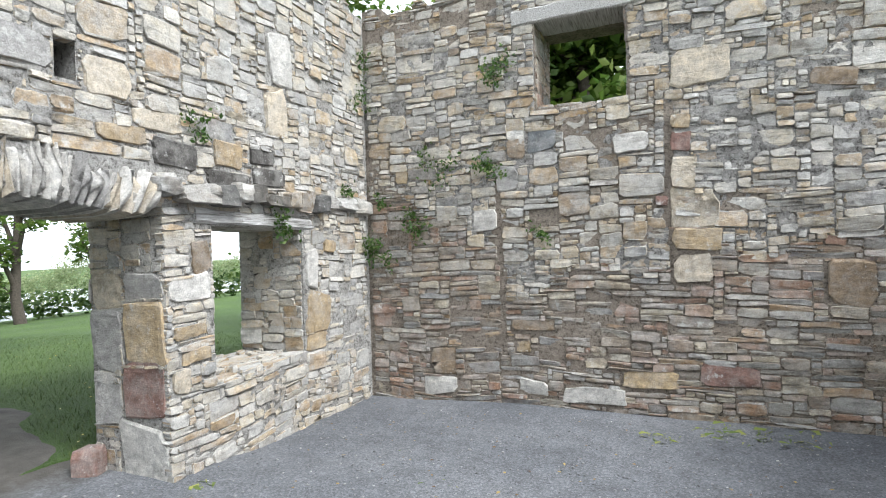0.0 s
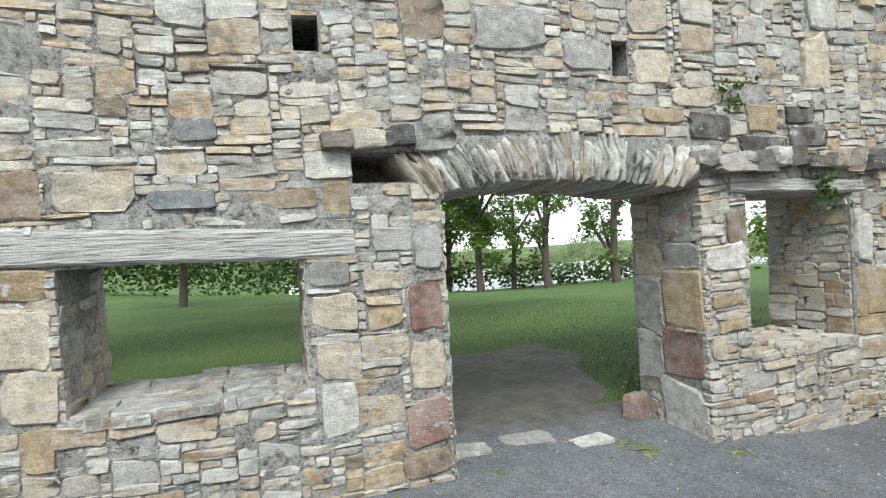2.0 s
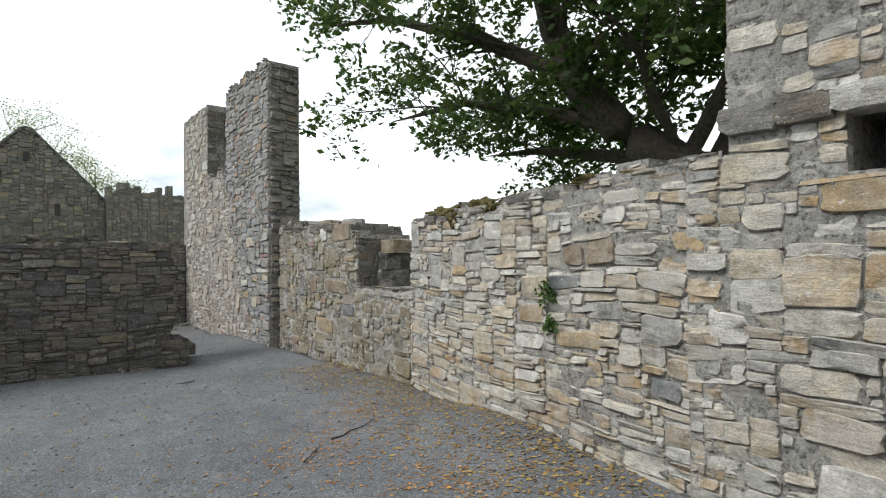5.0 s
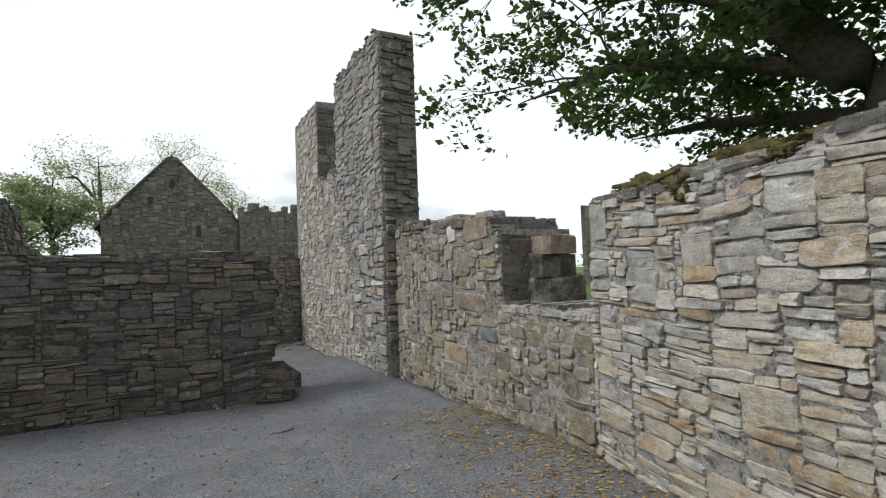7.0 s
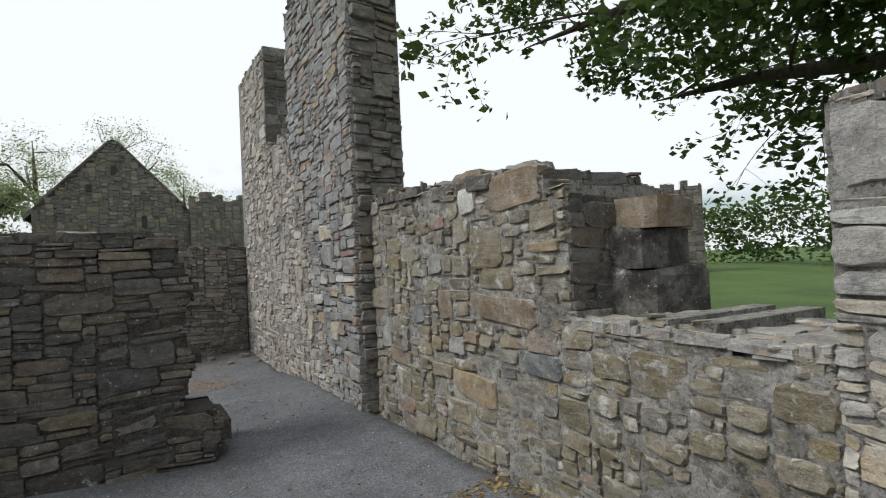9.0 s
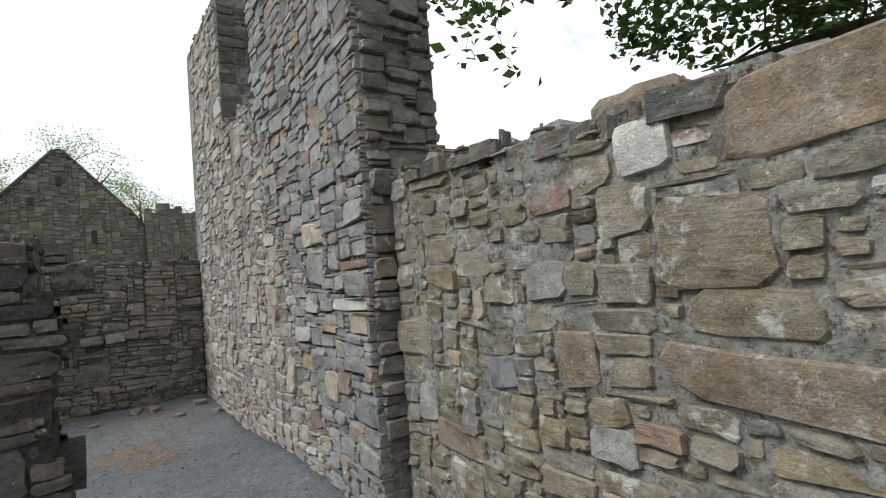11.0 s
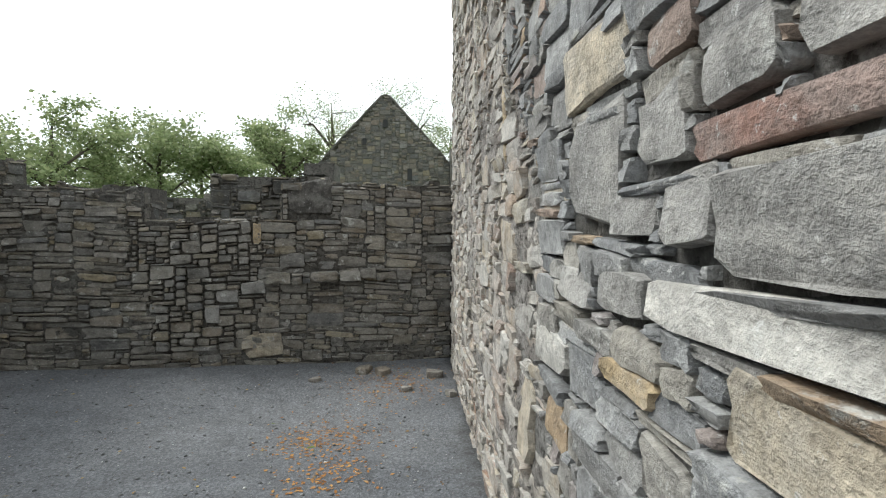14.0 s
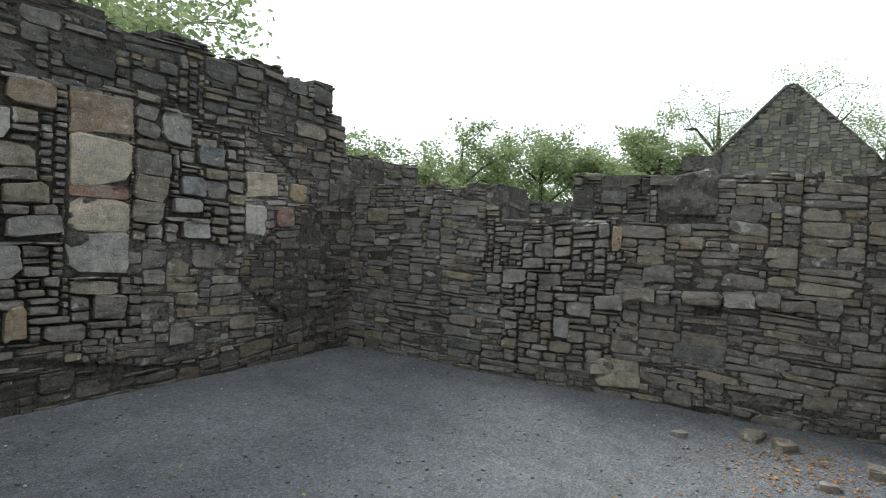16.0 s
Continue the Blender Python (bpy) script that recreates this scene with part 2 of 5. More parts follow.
def grass_ground_material():
    m, nt, bs = nodes_of("lawn")
    pos = nt.nodes.new("ShaderNodeNewGeometry").outputs["Position"]
    big, fine = noise_tex(nt, pos, 0.25, 6, 0.65), noise_tex(nt, pos, 30, 5, 0.75)
    c = ramp(nt, big, [(0.3, (0.034, 0.075, 0.009)), (0.7, (0.085, 0.145, 0.02))])
    c = mix(nt, 0.8, c, ramp(nt, fine, [(0.3, (0.5, 0.5, 0.5)), (0.72, (1.4, 1.4, 1.35))]), "MULTIPLY")
    nt.links.new(c, bs.inputs["Base Color"])
    bs.inputs["Roughness"].default_value = 0.9
    bump(nt, bs, fine, 1.0, 0.05)
    return m


def plain(name, stops, scale, rough=0.9, rel=0.01, island=False):
    m, nt, bs = nodes_of(name)
    geo = nt.nodes.new("ShaderNodeNewGeometry")
    n = noise_tex(nt, geo.outputs["Position"], scale, 5, 0.7)
    c = ramp(nt, geo.outputs["Random Per Island"] if island else n, stops)
    nt.links.new(c, bs.inputs["Base Color"])
    bs.inputs["Roughness"].default_value = rough
    if not island:
        bump(nt, bs, n, 0.8, rel)
    return m


def leaf_material(name, stops):
    m, nt, bs = nodes_of(name)
    geo = nt.nodes.new("ShaderNodeNewGeometry")
    c = ramp(nt, geo.outputs["Random Per Island"], stops)
    nt.links.new(c, bs.inputs["Base Color"])
    bs.inputs["Roughness"].default_value = 0.6
    tr = nt.nodes.new("ShaderNodeBsdfTranslucent")
    nt.links.new(c, tr.inputs[0])
    ms = nt.nodes.new("ShaderNodeMixShader")
    ms.inputs[0].default_value = 0.5
    nt.links.new(bs.outputs[0], ms.inputs[1])
    nt.links.new(tr.outputs[0], ms.inputs[2])
    nt.links.new(ms.outputs[0], nt.nodes["Material Output"].inputs[0])
    return m


WOOD, GRAVEL, LAWN = wood_material(), gravel_material(), grass_ground_material()
BARK = plain("bark", [(0.3, (0.045, 0.036, 0.028)), (0.7, (0.12, 0.10, 0.08))], 14, 0.95, 0.03)
MOSS = plain("moss", [(0.3, (0.05, 0.042, 0.016)), (0.5, (0.12, 0.10, 0.03)), (0.7, (0.21, 0.165, 0.06))], 34, 0.97, 0.06)
LEAF = leaf_material("leaf_green", [(0.0, (0.055, 0.11, 0.018)), (0.6, (0.12, 0.20, 0.035)), (1.0, (0.20, 0.26, 0.055))])
LEAF_DARK = leaf_material("leaf_dark", [(0.0, (0.03, 0.065, 0.015)), (0.7, (0.075, 0.13, 0.03)), (1.0, (0.12, 0.17, 0.04))])
# paler, greyer leaves: the haze of distance is put into their colour
LEAF_HAZE = leaf_material("leaf_haze", [(0.0, (0.17, 0.22, 0.10)), (0.6, (0.27, 0.33, 0.16)), (1.0, (0.38, 0.41, 0.22))])
LITTER = plain("dry_leaf", [(0.0, (0.10, 0.06, 0.03)), (0.5, (0.25, 0.16, 0.06)), (1.0, (0.36, 0.27, 0.09))], 1, 0.9, 0, True)
ORANGE = plain("rust_litter", [(0.0, (0.16, 0.07, 0.02)), (0.5, (0.34, 0.16, 0.045)), (1.0, (0.45, 0.26, 0.09))], 1, 0.9, 0, True)
BLADE = plain("grass_blade", [(0.0, (0.03, 0.065, 0.01)), (0.7, (0.07, 0.12, 0.02)), (1.0, (0.13, 0.16, 0.04))], 1, 0.8, 0, True)
TUFT = plain("yellowish_grass", [(0.0, (0.07, 0.11, 0.02)), (0.6, (0.16, 0.20, 0.04)), (1.0, (0.27, 0.27, 0.07))], 1, 0.8, 0, True)
WEED = leaf_material("weed_leaf", [(0.0, (0.04, 0.09, 0.02)), (0.6, (0.085, 0.16, 0.035)), (1.0, (0.16, 0.22, 0.06))])
PEBBLE = plain("pebble", [(0.0, (0.11, 0.112, 0.115)), (0.7, (0.24, 0.24, 0.24)), (0.95, (0.34, 0.335, 0.32)), (1.0, (0.6, 0.6, 0.58))], 1, 0.95, 0, True)


# ---- mesh helpers ----
def mesh_of(name, verts, faces, material, smooth=False):
    me = bpy.data.meshes.new(name)
    me.from_pydata([tuple(v) for v in verts], [], [tuple(f) for f in faces])
    me.materials.append(material)
    if smooth:
        me.polygons.foreach_set("use_smooth", [True] * len(me.polygons))
    me.update()
    return me


def part(name, bm, material, parent, label="", smooth=False):
    me = bpy.data.meshes.new(name)
    bm.to_mesh(me)
    bm.free()
    me.materials.append(material)
    if smooth:
        me.polygons.foreach_set("use_smooth", [True] * len(me.polygons))
    ob = new(name, me)
    ob.parent = parent
    return tagged(ob, label)


def big_mesh(name, verts, faces, material, smooth=False):
    """One mesh from an n x 3 array and an m x k array of corners."""
    me = bpy.data.meshes.new(name)
    n, k = faces.shape
    me.vertices.add(len(verts))
    me.vertices.foreach_set("co", np.ascontiguousarray(verts, dtype=np.float32).ravel())
    me.loops.add(n * k)
    me.loops.foreach_set("vertex_index", np.ascontiguousarray(faces, dtype=np.int32).ravel())
    me.polygons.add(n)
    me.polygons.foreach_set("loop_start", np.arange(0, n * k, k, dtype=np.int32))
    me.update(calc_edges=True)
    me.validate()
    me.materials.append(material)
    if smooth:
        me.polygons.foreach_set("use_smooth", [True] * n)
    return me


def face_at(x, y, ux, uy):
    """The pose of a wall's face: local x runs along it, y up, z out of it."""
    u = Vector((ux, uy, 0)).normalized()
    n = u.cross(Vector((0, 0, 1)))
    return Matrix(((u.x, 0, n.x, x), (u.y, 0, n.y, y), (0, 1, 0, 0), (0, 0, 0, 1)))


def stone_shape(rng):
    """A split block of unit size: uneven corners, each broken off a little, and a chipped face."""
    n = 12
    ring = []
    up = [rng.uniform(-0.13, 0.13) for _ in range(4)]
    for a, (sx, sy) in enumerate(((-1, -1), (1, -1), (1, 1), (-1, 1))):
        x, y = sx * 0.5 * rng.uniform(0.97, 1.08), sy * 0.5 * rng.uniform(0.98, 1.10) + up[a]
        cx, cy = rng.uniform(0.02, 0.20), rng.uniform(0.05, 0.44) * rng.uniform(0.4, 1.0)
        one, two = (x - sx * cx, y), (x, y - sy * cy)
        ring += [two, one] if a % 2 == 0 else [one, two]
        nx, ny = ((0, -1), (1, 0), (0, 1), (-1, 0))[a]
        if nx == 0:
            ring.append((rng.uniform(-0.22, 0.22), ny * 0.5 * rng.uniform(0.94, 1.12) + (up[a] + up[(a + 1) % 4]) / 2))
        else:
            ring.append((nx * 0.5 * rng.uniform(0.96, 1.04), rng.uniform(-0.2, 0.2)))
    v = [(x, y, 0) for x, y in ring]
    v += [(x, y, rng.uniform(0.72, 0.90)) for x, y in ring]
    slope = rng.uniform(-0.16, 0.16), rng.uniform(-0.18, 0.18)
    v += [(x * rng.uniform(0.94, 0.99), y * rng.uniform(0.86, 0.975), rng.uniform(0.88, 1.0) + slope[0] * x + slope[1] * y) for x, y in ring]
    cx, cy = rng.uniform(-.25, .25), rng.uniform(-.2, .2)
    v.append((cx, cy, rng.uniform(0.90, 1.06) + slope[0] * cx))
    f = []
    for r in (0, n):
        for a in range(n):
            b = (a + 1) % n
            f += [(r + a, r + b, r + n + b), (r + a, r + n + b, r + n + a)]
    f += [(2 * n + a, 2 * n + (a + 1) % n, 3 * n) for a in range(n)]
    return np.array(v), np.array(f)


def worn_shape(rng):
    """A weathered block of unit size with rounded, uneven corners."""
    n = 12
    ring = []
    boxy, lean = rng.uniform(5.0, 10.0), rng.uniform(-0.07, 0.07)
    for a in range(n):
        th = 2 * PI * (a + 0.5 + rng.uniform(-0.3, 0.3)) / n
        c, s = math.cos(th), math.sin(th)
        r = rng.uniform(0.49, 0.54) / (abs(c) ** boxy + abs(s) ** boxy) ** (1 / boxy)
        ring.append((r * c + lean * s, r * s * rng.uniform(0.94, 1.06)))
    v = [(x, y, 0) for x, y in ring]
    v += [(x, y, rng.uniform(0.55, 0.8)) for x, y in ring]
    v += [(x * rng.uniform(0.87, 0.95), y * rng.uniform(0.76, 0.91), rng.uniform(0.84, 1.0)) for x, y in ring]
    v.append((rng.uniform(-.2, .2), rng.uniform(-.2, .2), rng.uniform(0.94, 1.08)))
    f = []
    for r in (0, n):
        for a in range(n):
            b = (a + 1) % n
            f += [(r + a, r + b, r + n + b), (r + a, r + n + b, r + n + a)]
    f += [(2 * n + a, 2 * n + (a + 1) % n, 3 * n) for a in range(n)]
    return np.array(v), np.array(f)


SHAPE_RNG = random.Random(5)
SHAPES = [stone_shape(SHAPE_RNG) if k % 5 < 4 else worn_shape(SHAPE_RNG) for k in range(45)]
STONE_MESH = {}


def crisp(me):
    """Marks the arris round each stone's face as a sharp edge."""
    e = np.empty(len(me.edges) * 2, dtype=np.int32)
    me.edges.foreach_get("vertices", e)
    e = e.reshape(-1, 2) % 37
    hard = ((e >= 24) & (e <= 35)).all(axis=1)
    me.edges.foreach_set("use_edge_sharp", hard)
    me.update()


def stone_mesh(k, material):
    key = (k, material.name)
    if key not in STONE_MESH:
        me = mesh_of("stone", SHAPES[k][0], SHAPES[k][1], material)
        me.polygons.foreach_set("use_smooth", [i >= 48 for i in range(len(me.polygons))])
        crisp(me)
        STONE_MESH[key] = me
    return STONE_MESH[key]


# share, widths, heights of the stones
COURSES = {
    "rough": [(0.07, (0.28, 0.50), (0.14, 0.22)), (0.30, (0.16, 0.34), (0.08, 0.14)), (0.38, (0.12, 0.40), (0.04, 0.075)), (0.25, (0.05, 0.13), (0.035, 0.085))],
    "thin": [(0.04, (0.28, 0.45), (0.12, 0.2)), (0.26, (0.18, 0.36), (0.07, 0.12)), (0.5, (0.16, 0.45), (0.035, 0.065)), (0.20, (0.06, 0.14), (0.035, 0.07))],
    "block": [(0.12, (0.26, 0.42), (0.16, 0.24)), (0.38, (0.16, 0.34), (0.09, 0.16)), (0.30, (0.14, 0.30), (0.05, 0.09)), (0.20, (0.06, 0.14), (0.05, 0.11))],
    "coursed": [(0.08, (0.18, 0.28), (0.11, 0.16)), (0.42, (0.11, 0.24), (0.06, 0.11)), (0.30, (0.12, 0.26), (0.035, 0.06)), (0.20, (0.05, 0.11), (0.04, 0.09))],
    "slab": [(0.22, (0.2, 0.36), (0.10, 0.14)), (0.36, (0.14, 0.30), (0.06, 0.09)), (0.30, (0.12, 0.32), (0.028, 0.05)), (0.12, (0.06, 0.1), (0.04, 0.08))],
    "large": [(0.3, (0.5, 0.9), (0.3, 0.45)), (0.5, (0.35, 0.6), (0.2, 0.3)), (0.2, (0.2, 0.4), (0.15, 0.2))],
}


def pack(u0, u1, v0, v1, solid, course, rng, fixed=(), cell=0.028):
    """Lays stones of many sizes over the solid part of a face, from the bottom up. Yields (u, v, width, height, tint)."""
    nu, nv = int((u1 - u0) / cell), int((v1 - v0) / cell)
    uc, vc = np.meshgrid(u0 + (np.arange(nu) + 0.5) * cell, v0 + (np.arange(nv) + 0.5) * cell, indexing="ij")
    free = solid(uc, vc)
    stones = []
    for u, v, w, h, tint in fixed:
        a, b = int((u - u0) / cell), int((v - v0) / cell)
        c, d = int((u + w - u0) / cell), int((v + h - v0) / cell)
        if a < 0 or b < 0 or c > nu or d > nv:
            continue
        free[a:c, b:d] = False
        stones.append((u + w / 2, v + h / 2, w, h, tint))
    kinds = COURSES[course]
    for j in range(nv):
        i = 0
        while i < nu:
            if not free[i, j]:
                i += 1
                continue
            pick, acc = rng.random(), 0
            for share, ws, hs in kinds:
                acc += share
                if pick <= acc:
                    break
            w = max(2, round(rng.uniform(*ws) / cell))
            h = max(1, round(rng.uniform(*hs) / cell))
            e = i
            while e < nu and e - i < w and free[e, j]:
                e += 1
            if e + 2 <= nu and e < nu and free[e, j] and (e + 1 >= nu or not free[e + 1, j]):
                e += 1
            if rng.random() > 0.06:
                h = max(1, min(h, round(0.75 * (e - i))))
            t = j
            while t < nv and t - j < h and free[i:e, t].all():
                t += 1
            t = max(t, j + 1)
            free[i:e, j:t] = False
            stones.append((u0 + (i + e) / 2 * cell, v0 + (j + t) / 2 * cell, (e - i) * cell, (t - j) * cell, None))
            i = e
    return stones


def lay(parent, m, u0, u1, v0, v1, solid, course="rough", palette="pale_rubble", proud=(0.006, 0.034), gap=0.010, near=None, count=0, seed=1, fixed=(), back=0.06, tilt=3.0, swell=0.024):
    """Stones over one face of a wall: those nearest to the place near are parts of their own, the others one joined part."""
    rng = random.Random(seed)
    stones = pack(u0, u1, v0, v1, solid, course, rng, fixed)
    mats = STONE[palette]
    if near is not None:
        local = m.inverted() @ Vector(near)
        stones.sort(key=lambda s: (s[4] is None, (s[0] - local.x) ** 2 + (s[1] - local.y) ** 2))
    verts, faces, base = [], [], 0
    for n, (u, v, w, h, tint) in enumerate(stones):
        k = rng.randrange(len(SHAPES))
        if tint and k % 5 == 4:
            k -= 1
        p = rng.uniform(*proud)
        du = 0.016 * noise.noise((u * 1.3, v * 1.3, seed))
        dv = 0.075 * noise.noise((u * 0.8, v * 0.7, seed + 9.5))
        grade = 0.075 * (noise.noise((u * 0.8 + 0.04, v * 0.7, seed + 9.5)) - noise.noise((u * 0.8 - 0.04, v * 0.7, seed + 9.5))) / 0.1
        dz = swell * noise.noise((u * 1.1, v * 1.4, seed + 4.2))
        tw, th = max(w - gap, 0.016), max(h - gap * rng.uniform(0.5, 1.1), 0.014)
        if tint:
            p = max(p, proud[1] * 0.8)
        turn = Matrix.Rotation(math.atan(grade) + radians(rng.uniform(-tilt, tilt)), 4, "Z") @ Matrix.Rotation(radians(rng.uniform(-2.5, 2.5)), 4, "X") @ Matrix.Rotation(radians(rng.uniform(-2, 2)), 4, "Y")
        pl = m @ Matrix.Translation((u + du, v + dv, dz - back)) @ turn @ Matrix.Diagonal((tw, th, back + p, 1))
        if tint or n < count:
            ob = new("stone", stone_mesh(k, TINT[tint] if tint else mats[0]))
            ob.parent = parent
            ob.matrix_basis = pl
        else:
            sv, sf = SHAPES[k]
            a = np.array(pl)
            verts.append(sv @ a[:3, :3].T + a[:3, 3])
            faces.append(sf + base)
            base += len(sv)
    if verts:
        me = big_mesh("rubble", np.concatenate(verts), np.concatenate(faces), mats[1])
        me.polygons.foreach_set("use_smooth", [i % 60 >= 48 for i in range(len(me.polygons))])
        crisp(me)
        ob = new("rubble", me)
        ob.parent = parent
        tagged(ob, kind="stuff")


def pointing(parent, m, u0, u1, v0, v1, solid, material, level, seed, rough=0.013, swell=0.024, cell=0.021):
    """Lime mortar brought up between the stones and smeared over their edges: one uneven skin over a face."""
    nu, nv = int((u1 - u0) / cell), int((v1 - v0) / cell)
    uc, vc = np.meshgrid(u0 + (np.arange(nu) + 0.5) * cell, v0 + (np.arange(nv) + 0.5) * cell, indexing="ij")
    on = solid(uc, vc) & np.ones((nu, nv), bool)
    inner = np.zeros((nu + 1, nv + 1), bool)
    inner[1:-1, 1:-1] = on[1:, 1:] & on[:-1, 1:] & on[1:, :-1] & on[:-1, :-1]
    used = np.zeros((nu + 1, nv + 1), bool)
    used[1:, 1:] |= on
    used[:-1, 1:] |= on
    used[1:, :-1] |= on
    used[:-1, :-1] |= on
    index = np.full((nu + 1, nv + 1), -1)
    index[used] = np.arange(used.sum())
    verts = []
    for i, j in np.argwhere(used):
        u, v = u0 + i * cell, v0 + j * cell
        if inner[i, j]:
            z = level + swell * noise.noise((u * 1.1, v * 1.4, seed + 4.2)) + 0.9 * rough * noise.noise((u * 1.7, v * 2.3, seed + 2.7)) \
                + rough * noise.noise((u * 8, v * 11, seed + 7.1)) + 0.7 * rough * noise.noise((u * 21, v * 26, seed + 1.3))
        else:
            z = -0.004
        verts.append((u, v, z))
    a, b = np.nonzero(on)
    faces = np.stack([index[a, b], index[a + 1, b], index[a + 1, b + 1], index[a, b + 1]], axis=1)
    mm = np.array(m)
    ob = new("mortar", big_mesh("mortar", np.array(verts) @ mm[:3, :3].T + mm[:3, 3], faces, material, True))
    ob.parent = parent
    tagged(ob, kind="stuff")


def core(name, m, us, vs, layers, material, label, category="wall"):
    """The mortared body of a wall: cells between the breaks us, vs; layers of (front depth, back depth, solid)."""
    us, vs = sorted(set(round(a, 3) for a in us)), sorted(set(round(a, 3) for a in vs))
    bm = bmesh.new()
    nu, nv = len(us) - 1, len(vs) - 1
    cu = [(us[i] + us[i + 1]) / 2 for i in range(nu)]
    cv = [(vs[j] + vs[j + 1]) / 2 for j in range(nv)]
    grids = [np.array([[bool(s(np.array(a), np.array(b))) for b in cv] for a in cu]) for _, _, s in layers]

    def full(k, i, j):
        return 0 <= k < len(layers) and 0 <= i < nu and 0 <= j < nv and grids[k][i, j]

    vert = {}

    def vt(u, v, d):
        key = (round(u, 3), round(v, 3), round(d, 3))
        if key not in vert:
            vert[key] = bm.verts.new(m @ Vector((u, v, -d)))
        return vert[key]

    def quad(*p):
        try:
            bm.faces.new([vt(*q) for q in p])
        except ValueError:
            pass

    for k, (d0, d1, _) in enumerate(layers):
        for i in range(nu):
            for j in range(nv):
                if not grids[k][i, j]:
                    continue
                a, b, c, d = us[i], us[i + 1], vs[j], vs[j + 1]
                if not full(k - 1, i, j):
                    quad((a, c, d0), (b, c, d0), (b, d, d0), (a, d, d0))
                if not full(k + 1, i, j):
                    quad((b, c, d1), (a, c, d1), (a, d, d1), (b, d, d1))
                if not full(k, i - 1, j):
                    quad((a, c, d1), (a, c, d0), (a, d, d0), (a, d, d1))
                if not full(k, i + 1, j):
                    quad((b, c, d0), (b, c, d1), (b, d, d1), (b, d, d0))
                if not full(k, i, j - 1):
                    quad((a, c, d1), (b, c, d1), (b, c, d0), (a, c, d0))
                if not full(k, i, j + 1):
                    quad((a, d, d0), (b, d, d0), (b, d, d1), (a, d, d1))
    ob = part(name, bm, material, None)
    return tagged(ob, label, category, kind="structure")


def steps(a, b, s):
    n = max(1, round((b - a) / s))
    return [a + (b - a) * k / n for k in range(n + 1)]


def anywhere(u, v):
    return np.ones(np.shape(u), bool)


def ground_z(x, y):
    """The height of the trodden gravel, which rises and falls gently between known places."""
    pts = [(-2.2, 2.7, -0.04), (-2.1, 4.6, -0.16), (-2.1, 6.2, -0.26), (-2.1, 7.5, -0.30), (0.0, 7.5, -0.24), (1.2, 7.5, -0.24), (2.6, 7.5, -0.24), (-2.3, -0.7, 0.17), (-2.6, -2.1, 0.22),
           (-1.7, -1.8, 0.1), (-2.85, -4.0, 0.08), (-2.85, -5.1, 0.08), (-2.8, -7.4, 0.05), (-1.5, -7.8, -0.09), (-2.7, -8.8, 0.02), (-1.6, -12.2, -0.19), (-0.7, -13.6, -0.08), (-2.8, -13.4, -0.08),
           (2.2, -13.5, -0.06), (1.0, 2.0, 0.0), (1.0, -3.0, 0.0), (2.0, -9.0, -0.05), (-2.3, -8.0, 0.0)]
    sw = sz = 0.0
    for a, b, h in pts:
        w = 1.0 / ((x - a) ** 2 + (y - b) ** 2 + 0.15) ** 1.5
        sw += w
        sz += w * h
    return sz / sw


def lawn_z(x, y):
    """The lawn falls away to the north-west, down to the river, and lies level to the south."""
    d = np.clip(-x - 5.0, 0, 400)
    grade = 0.085 * np.clip((y + 25) / 45, -0.05, 1.0)
    fall = grade * np.minimum(d, 40) + 0.28 * np.clip(d - 41, 0, 22) * np.clip((y + 12) / 20, 0, 1)
    rise = 0.04 * np.clip(-y - 18, 0, 60) * np.clip((x + 25) / 25, 0, 1)
    return -0.12 - fall + rise


# ---- the walls ----
def hole(u, v, boxes):
    r = np.zeros(np.shape(u), bool)
    for a, b, c, d in boxes:
        r |= (u > a) & (u < b) & (v > c) & (v < d)
    return r


# west wall of the first room, with the doorway and two windows; u is y
M1 = face_at(-2.31, 0.0, 0.022, 1.0)
DOOR = (2.70, 4.72, -1.0, 1.84)
WIN1 = (5.15, 6.27, 0.44, 1.68)
WIN3 = (0.61, 1.84, 0.65, 1.44)
POCKETS = [(4.02, 4.16, 2.55, 2.80), (0.02, 0.18, 2.68, 2.92), (-0.02, 0.30, 1.82, 2.12), (1.86, 2.02, 2.62, 2.86), (2.15, 2.66, 1.84, 2.03)]


def top1(u):
    return np.where(u > 6.5, 4.15, 4.75) + 0.07 * np.sin(u * 9.1) + 0.05 * np.sin(u * 23)


def solid1(u, v):
    return (v < top1(u)) & ~hole(u, v, [DOOR, WIN1, WIN3]) & ((u > -0.52) | (v < 1.96))


def solid1_front(u, v):
    return solid1(u, v) & ~hole(u, v, POCKETS)


def breaks(a, b, s, boxes, k):
    out = steps(a, b, s)
    for bx in boxes:
        out += [bx[k], bx[k + 1]]
    return out


